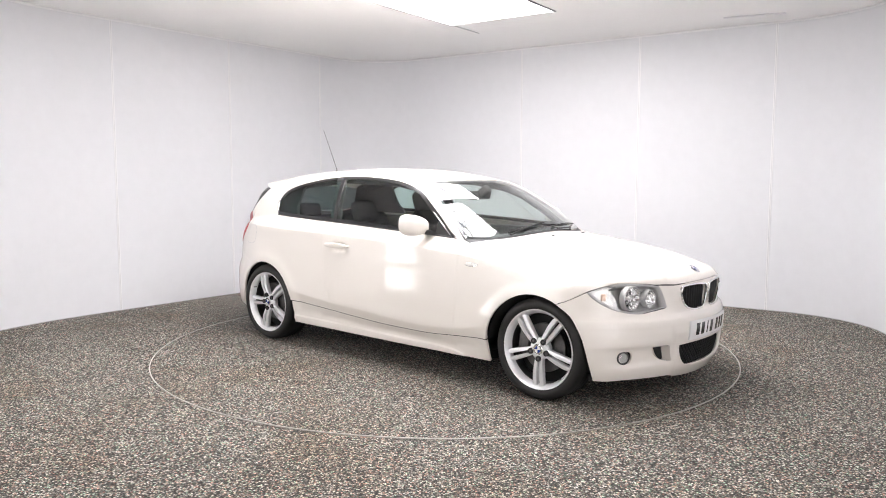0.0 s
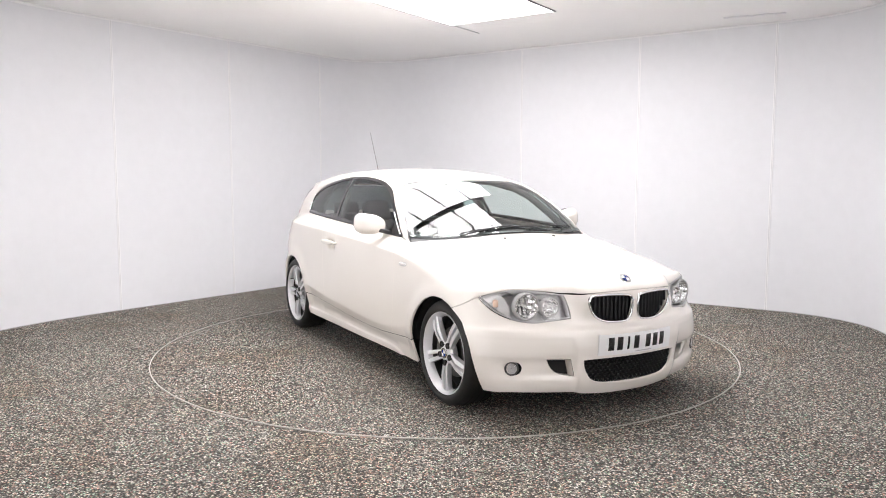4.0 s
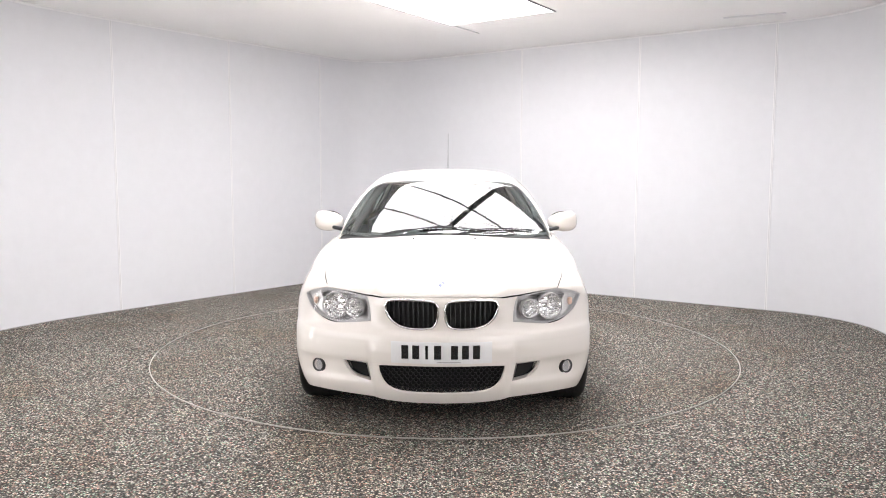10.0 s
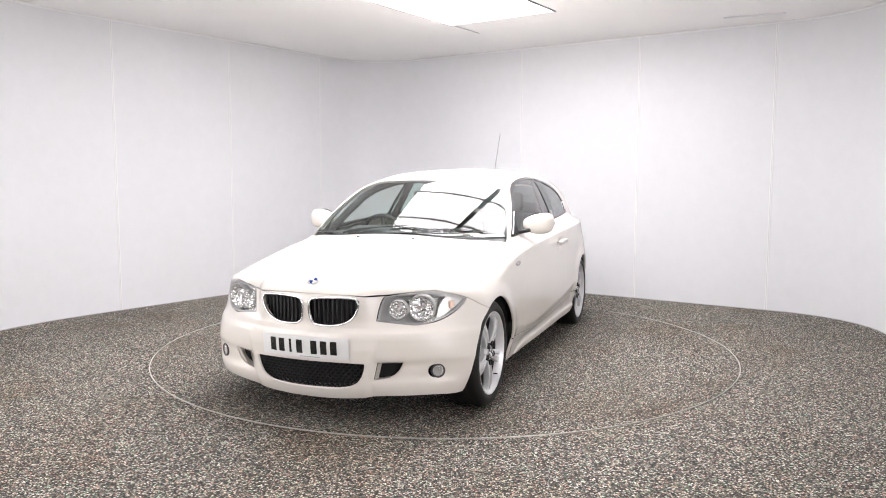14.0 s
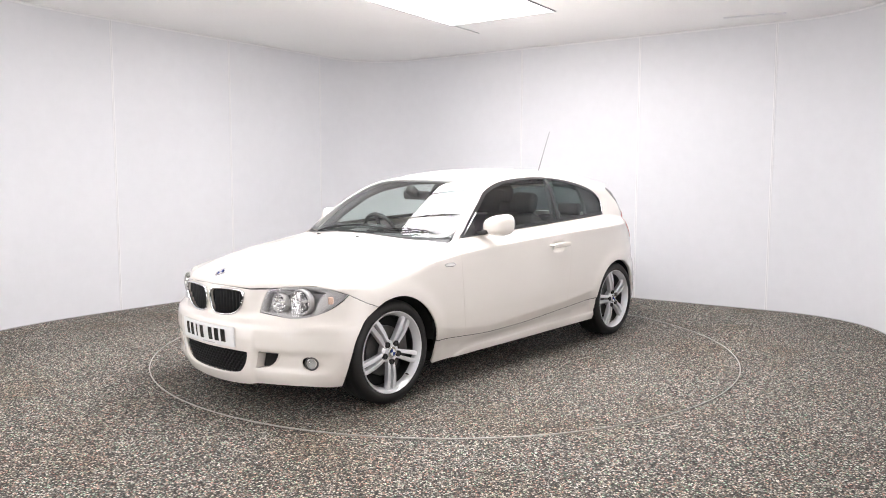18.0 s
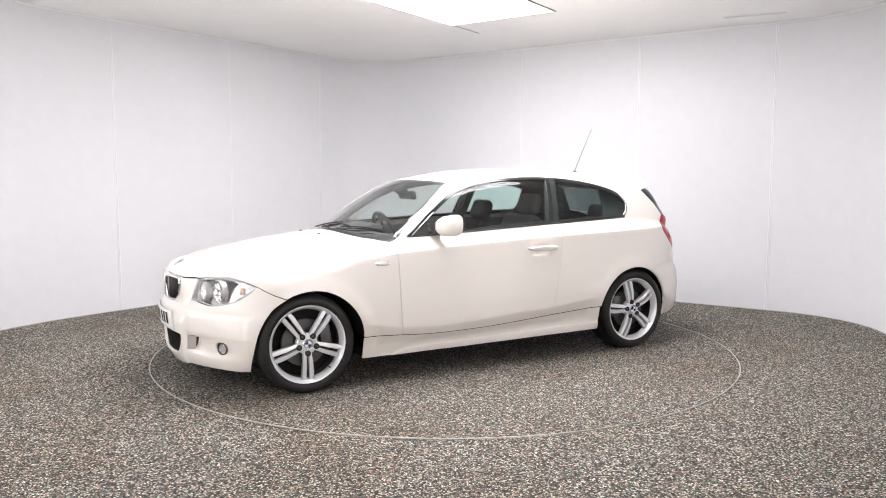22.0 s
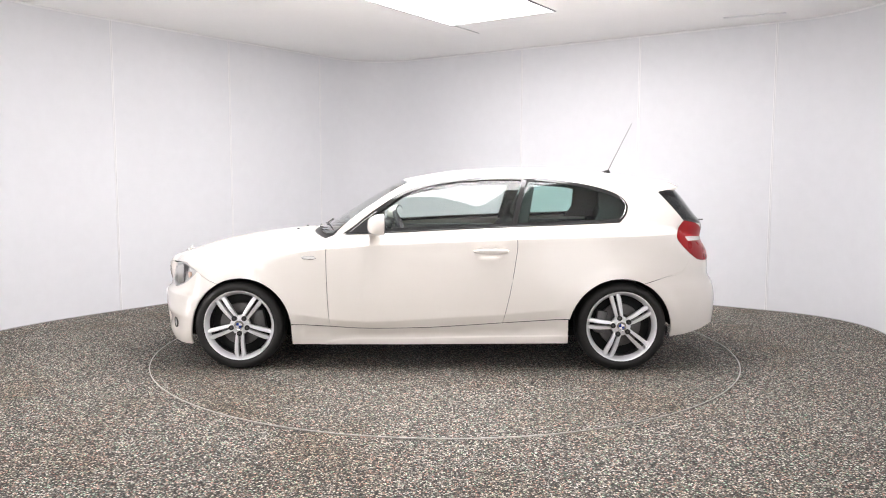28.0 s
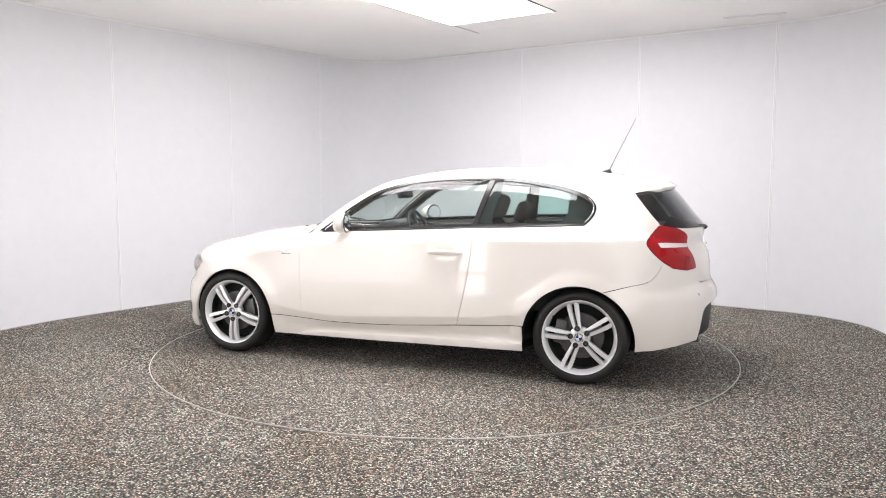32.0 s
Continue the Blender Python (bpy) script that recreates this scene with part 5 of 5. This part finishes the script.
    skin_part("headliner", (co, -nrm, [p[::-1] for p in polys]), M_HEAD, car, "dark grey headliner")
    # dashboard
    dash = part("dashboard", prism([(0.92, 0.62), (0.92, 0.86), (0.80, 0.905), (0.60, 0.925), (0.42, 0.915), (0.33, 0.86), (0.36, 0.70), (0.45, 0.55)], 1.36, lambda u, v, w: (u, w - 0.68, v), 0.02, 3), M_DASH, car, "charcoal dashboard")
    hood = prism([(0.60, 0.90), (0.56, 0.965), (0.44, 0.985), (0.36, 0.965), (0.36, 0.90)], 0.34, lambda u, v, w: (u, w - 0.53, v), 0.02, 3)
    part("instrument_hood", hood, M_DASH, dash)
    part("centre_console", box(0.75, 0.20, 0.30, (0.12, 0, 0.50), 0.05, 3), M_DASH, car, "black centre console")
    part("gear_lever", disc(0.028, 0.09, (0.08, 0, 0.71), "Z", 20), M_BLACK, car)
    # steering wheel, on the car's right
    sw = pose(0.255, -0.36, 0.885, 0, 0, 0) @ Matrix.Rotation(radians(-66), 4, "Y")
    pts = [sw @ Vector((0.182 * math.cos(a), 0.182 * math.sin(a), 0)) for a in np.linspace(0, 2 * math.pi, 40, endpoint=False)]
    wheel = tube(pts, 0.0155, "steering_wheel", M_BLACK, car, "black leather steering wheel", cyclic=True, res=10)
    bm = disc(0.075, 0.05, (0, 0, 0), "Z", 28)
    bm.transform(sw)
    part("airbag_cover", bm, M_DASH, wheel)
    for a in (0, 180, 270, 90):
        bm = box(0.11, 0.032, 0.018, (0.12, 0, 0), 0.006, 2)
        bm.transform(sw @ Matrix.Rotation(radians(a + 90), 4, "Z"))
        if a != 90:
            part("spoke", bm, M_DASH, wheel)
    # rear-view mirror with its foot and sensor box
    mirror = part("rear_view_mirror", pad(0.035, 0.26, 0.068, (0.24, 0.0, 1.205), 0.016, Matrix.Rotation(radians(12), 4, "Y")), M_BLACK, car, "black interior mirror")
    part("mirror_foot", box(0.07, 0.07, 0.09, (0.29, 0, 1.235), 0.02, 3, Matrix.Rotation(radians(55), 4, "Y")), M_BLACK, mirror)
    part("mirror_glass", box(0.002, 0.225, 0.055, (0.2225, 0, 1.201), 0, 1, Matrix.Rotation(radians(12), 4, "Y")), M_MIRROR, mirror)
    part("parcel_shelf", box(0.52, 0.98, 0.03, (-1.62, 0, 0.93), 0.01, 2), M_DASH, car, "black parcel shelf")


def build_fittings(car, doors):
    for s, door in ((1, doors[0]), (-1, doors[1])):
        y = float(on_side([(-0.42, 0.835)])[0][1])
        # handle with a scooped plate behind
        handle = prism([(-0.295, 0.836), (-0.31, 0.846), (-0.36, 0.8535), (-0.45, 0.855), (-0.52, 0.852), (-0.540, 0.845), (-0.540, 0.829), (-0.52, 0.821), (-0.45, 0.817), (-0.36, 0.819), (-0.31, 0.825)], 0.026,
                       lambda u, v, w: (u, (y + 0.012 + w) * s, v), 0.008, 3)
        h = part("door_handle", handle, M_PAINT, door, "white door handle")
        part("handle_foot", box(0.03, 0.03, 0.016, (-0.315, (y + 0.006) * s, 0.836), 0.005, 2), M_PAINT, h)
        part("handle_foot", box(0.03, 0.03, 0.016, (-0.522, (y + 0.006) * s, 0.836), 0.005, 2), M_PAINT, h)
        # side repeater
        p = on_side([(0.835, 0.79)])[0]
        rep = prism([(0.785, 0.786), (0.80, 0.798), (0.86, 0.799), (0.885, 0.792), (0.872, 0.783), (0.81, 0.779)], 0.006, lambda u, v, w: (u, (p[1] - 0.001 + w) * s, v), 0.002, 2)
        lampp = part("side_repeater", rep, M_WHITELAMP, car, "clear side indicator in a chrome edge")
        loop = [(0.782, 0.786), (0.80, 0.800), (0.86, 0.801), (0.888, 0.792), (0.872, 0.781), (0.81, 0.777)]
        tube([(u, (p[1] + 0.002) * s, v) for u, v in loop], 0.0022, "chrome_edge", M_CHROME, lampp, "chrome edge", cyclic=True, res=5)
        # mirror: shell, foot and glass
        mirror_shell(car, s)
        # black corner piece before the door window
        tri = np.concatenate([on_side(line([(0.615, 0.946), (0.44, 0.957)], 0.03)), on_side(line([(0.44, 0.957), (0.44, 1.07), (0.615, 0.946)], 0.03))[1:-1]])
        skin_part("mirror_corner", sheet(tri, SIDE, 0.03, gap=0.002, offset=0.003, flange=0.008), M_BLACK, door, "black corner piece", s < 0)
    # fuel flap on the right
    t = np.radians(np.arange(0, 360, 12))
    flap = on_side(np.stack([-1.56 + 0.085 * np.sign(np.cos(t)) * np.abs(np.cos(t)) ** 0.6, 0.865 + 0.075 * np.sign(np.sin(t)) * np.abs(np.sin(t)) ** 0.6], 1))
    ring = SIDE.lift(shrink(tidy(SIDE.flat(flap)), -0.003))
    skin_part("flap_gap", sheet(ring, SIDE, 0.03, [flap], gap=0, flange=0, offset=0.0016), M_GREYTRIM, car, "", True)
    skin_part("fuel_flap", sheet(flap, SIDE, 0.03, gap=0.0, offset=0.0022, flange=0.0), M_PAINT, car, "white fuel filler flap", True)
    # aerial
    foot = prism([(-1.30, 0), (-1.335, 0.014), (-1.375, 0.030), (-1.395, 0.030), (-1.405, 0)], 0.034, lambda u, v, w: (u, w - 0.017, v + 1.370 + 0.03 * (u + 1.40)), 0.006, 2)
    aerial = part("aerial_foot", foot, M_BLACK, car, "black aerial foot")
    tube([(-1.385, 0, 1.395), (-1.43, 0, 1.49), (-1.565, 0, 1.765)], 0.0032, "aerial_rod", M_BLACK, aerial, "thin black aerial rod", res=6, taper=0.5)
    # wipers
    for pts, blade in ((((0.835, -0.42), (0.815, -0.25), (0.79, 0.05)), ((0.80, -0.40), (0.80, 0.20))), (((0.865, 0.12), (0.84, 0.30), (0.76, 0.50)), ((0.83, 0.10), (0.71, 0.60)))):
        base = on_top(spline(pts, 0.03)) + [0, 0, 0.011]
        arm = tube(base, 0.0065, "wiper_arm", M_BLACK, car, "black wiper arm", res=6, taper=0.6)
        b = on_top(line(blade, 0.04)) + [0, 0, 0.006]
        tube(b, 0.0045, "wiper_blade", M_RUBBER, arm, res=6)
    for s in (1, -1):
        p = on_top([(1.03, 0.20 * s)])[0]
        part("washer_jet", box(0.022, 0.014, 0.008, (p[0], p[1], p[2] + 0.003), 0.003, 2), M_BLACK, car)
    # rear wiper
    p = on_back([(0.0, 0.985)])[0]
    arm = tube([(p[0] + 0.004, 0.0, 0.985), (p[0] - 0.012, 0.02, 1.00), (p[0] + 0.002, 0.16, 1.02), (p[0] + 0.03, 0.33, 1.03)], 0.009, "rear_wiper", M_BLACK, car, "black rear wiper", res=6, taper=0.6)
    # badge of the tailgate
    p = on_back([(0.0, 0.86)])[0]
    round_badge(Matrix.Translation((p[0] - 0.001, 0, 0.86)) @ Matrix.Rotation(radians(-90), 4, "Y"), 0.037, car)
    # round parking sensors in the rear bumper
    for y, z in ((0.518, 0.59), (0.22, 0.60), (-0.22, 0.60), (-0.518, 0.59)):
        c = on_back([(y, z)])[0]
        n = Vector(skin_normal(c[None])[0])
        bm = disc(0.010, 0.004, (0, 0, 0), "Z", 16)
        bm.transform(Matrix.Translation(c) @ n.to_track_quat("Z", "Y").to_matrix().to_4x4())
        part("parking_sensor", bm, M_GREYTRIM, car, "small round parking sensor")
    # bright strips along the window surround
    for s in (1, -1):
        rear = np.array([p for p in DLO_TOP if p[0] < -1.335]) + [0.016, 0.0, 0.004]
        tube([(p[0], (p[1] + 0.002) * s, p[2]) for p in rear], 0.0035, "bright_strip", M_CHROME, car, "thin bright metal strip", res=6)
        lead = on_side(line([(0.565, 0.957), (0.455, 1.045), (0.38, 1.10)], 0.03))
        tube([(p[0], (p[1] + 0.003) * s, p[2]) for p in lead], 0.0035, "bright_strip", M_CHROME, car, "thin bright metal strip", res=6)


def mirror_shell(car, s):
    bm = bmesh.new()
    bmesh.ops.create_uvsphere(bm, u_segments=28, v_segments=18, radius=1.0)
    for v in bm.verts:
        x, y, z = v.co
        # blunt at the back, egg-shaped towards the front and the tip
        k = 1.0 - 0.10 * y
        px = math.copysign(abs(x) ** 0.85, x) * (0.092 if x > 0 else 0.010)
        sq = lambda a: math.copysign(abs(a) ** 0.70, a)
        if z < 0:
            z *= 1 - 0.30 * max(0.0, y) + 0.10 * max(0.0, -y)
        v.co = (px * k + (0.012 * max(0.0, -z) if x > 0 else 0.0), math.copysign(abs(y) ** 0.80, y) * 0.110, sq(z) * 0.091 * (0.84 + 0.16 * y) - 0.010 * (1 - y) * (0.5 + 0.5 * z))
    bm.transform(Matrix.Translation((0.330, 0.858 * s, 1.022)) @ Matrix.Rotation(radians(14 * s), 4, "Z") @ Matrix.Diagonal((1, s, 1, 1)))
    bmesh.ops.recalc_face_normals(bm, faces=bm.faces)
    shell = part("door_mirror", smooth(bm, 70), M_PAINT, car, "white door mirror on a black foot")
    foot = box(0.075, 0.13, 0.028, (0.395, 0.765 * s, 0.965), 0.012, 3, Matrix.Rotation(radians(14 * s), 4, "X"))
    part("mirror_foot", foot, M_BLACK, shell, "black mirror foot")
    bm = disc(1.0, 0.02, (0, 0, 0), "X", 32)
    bm.transform(Matrix.Translation((0.3205, 0.862 * s, 1.020)) @ Matrix.Rotation(radians(14 * s), 4, "Z") @ Matrix.Diagonal((0.3, 0.106, 0.074, 1)))
    part("mirror_bezel", bm, M_BLACK, shell, "black bezel round the mirror glass")
    bm = disc(1.0, 0.02, (0, 0, 0), "X", 32)
    bm.transform(Matrix.Translation((0.3175, 0.862 * s, 1.020)) @ Matrix.Rotation(radians(14 * s), 4, "Z") @ Matrix.Diagonal((0.3, 0.094, 0.060, 1)))
    part("mirror_glass", bm, M_MIRROR, shell, "mirror glass")


def build_car():
    doors = build_body(CAR)
    build_glass(CAR)
    build_headlamps(CAR)
    for x, s, a in ((1.33, 1, 180), (-1.33, 1, 13), (1.33, -1, 180), (-1.33, -1, 20)):
        wheel_parts(CAR, x, s, a)
    build_underside(CAR)
    build_interior(CAR)
    build_fittings(CAR, doors)


build_car()

# ---------------------------------------------------------------- the turning
TURN = curve([(0, -40.31), (6, -70.42), (9, -85.69), (13, -105.88), (19, -136.2), (23, -155.96), (28, -180.24), (32, -200.12)])


def motions():
    car_rows, table_rows = [], []
    for t in range(0, 33):
        a = float(TURN(t))
        table = pose(0, 0, 0, 0, 0, a)
        table_rows.append((float(t), table))
        car_rows.append((float(t), table @ pose(OFFSET[0], OFFSET[1], 0.004)))
    walk(TURNTABLE, table_rows)
    walk(CAR, car_rows)


motions()
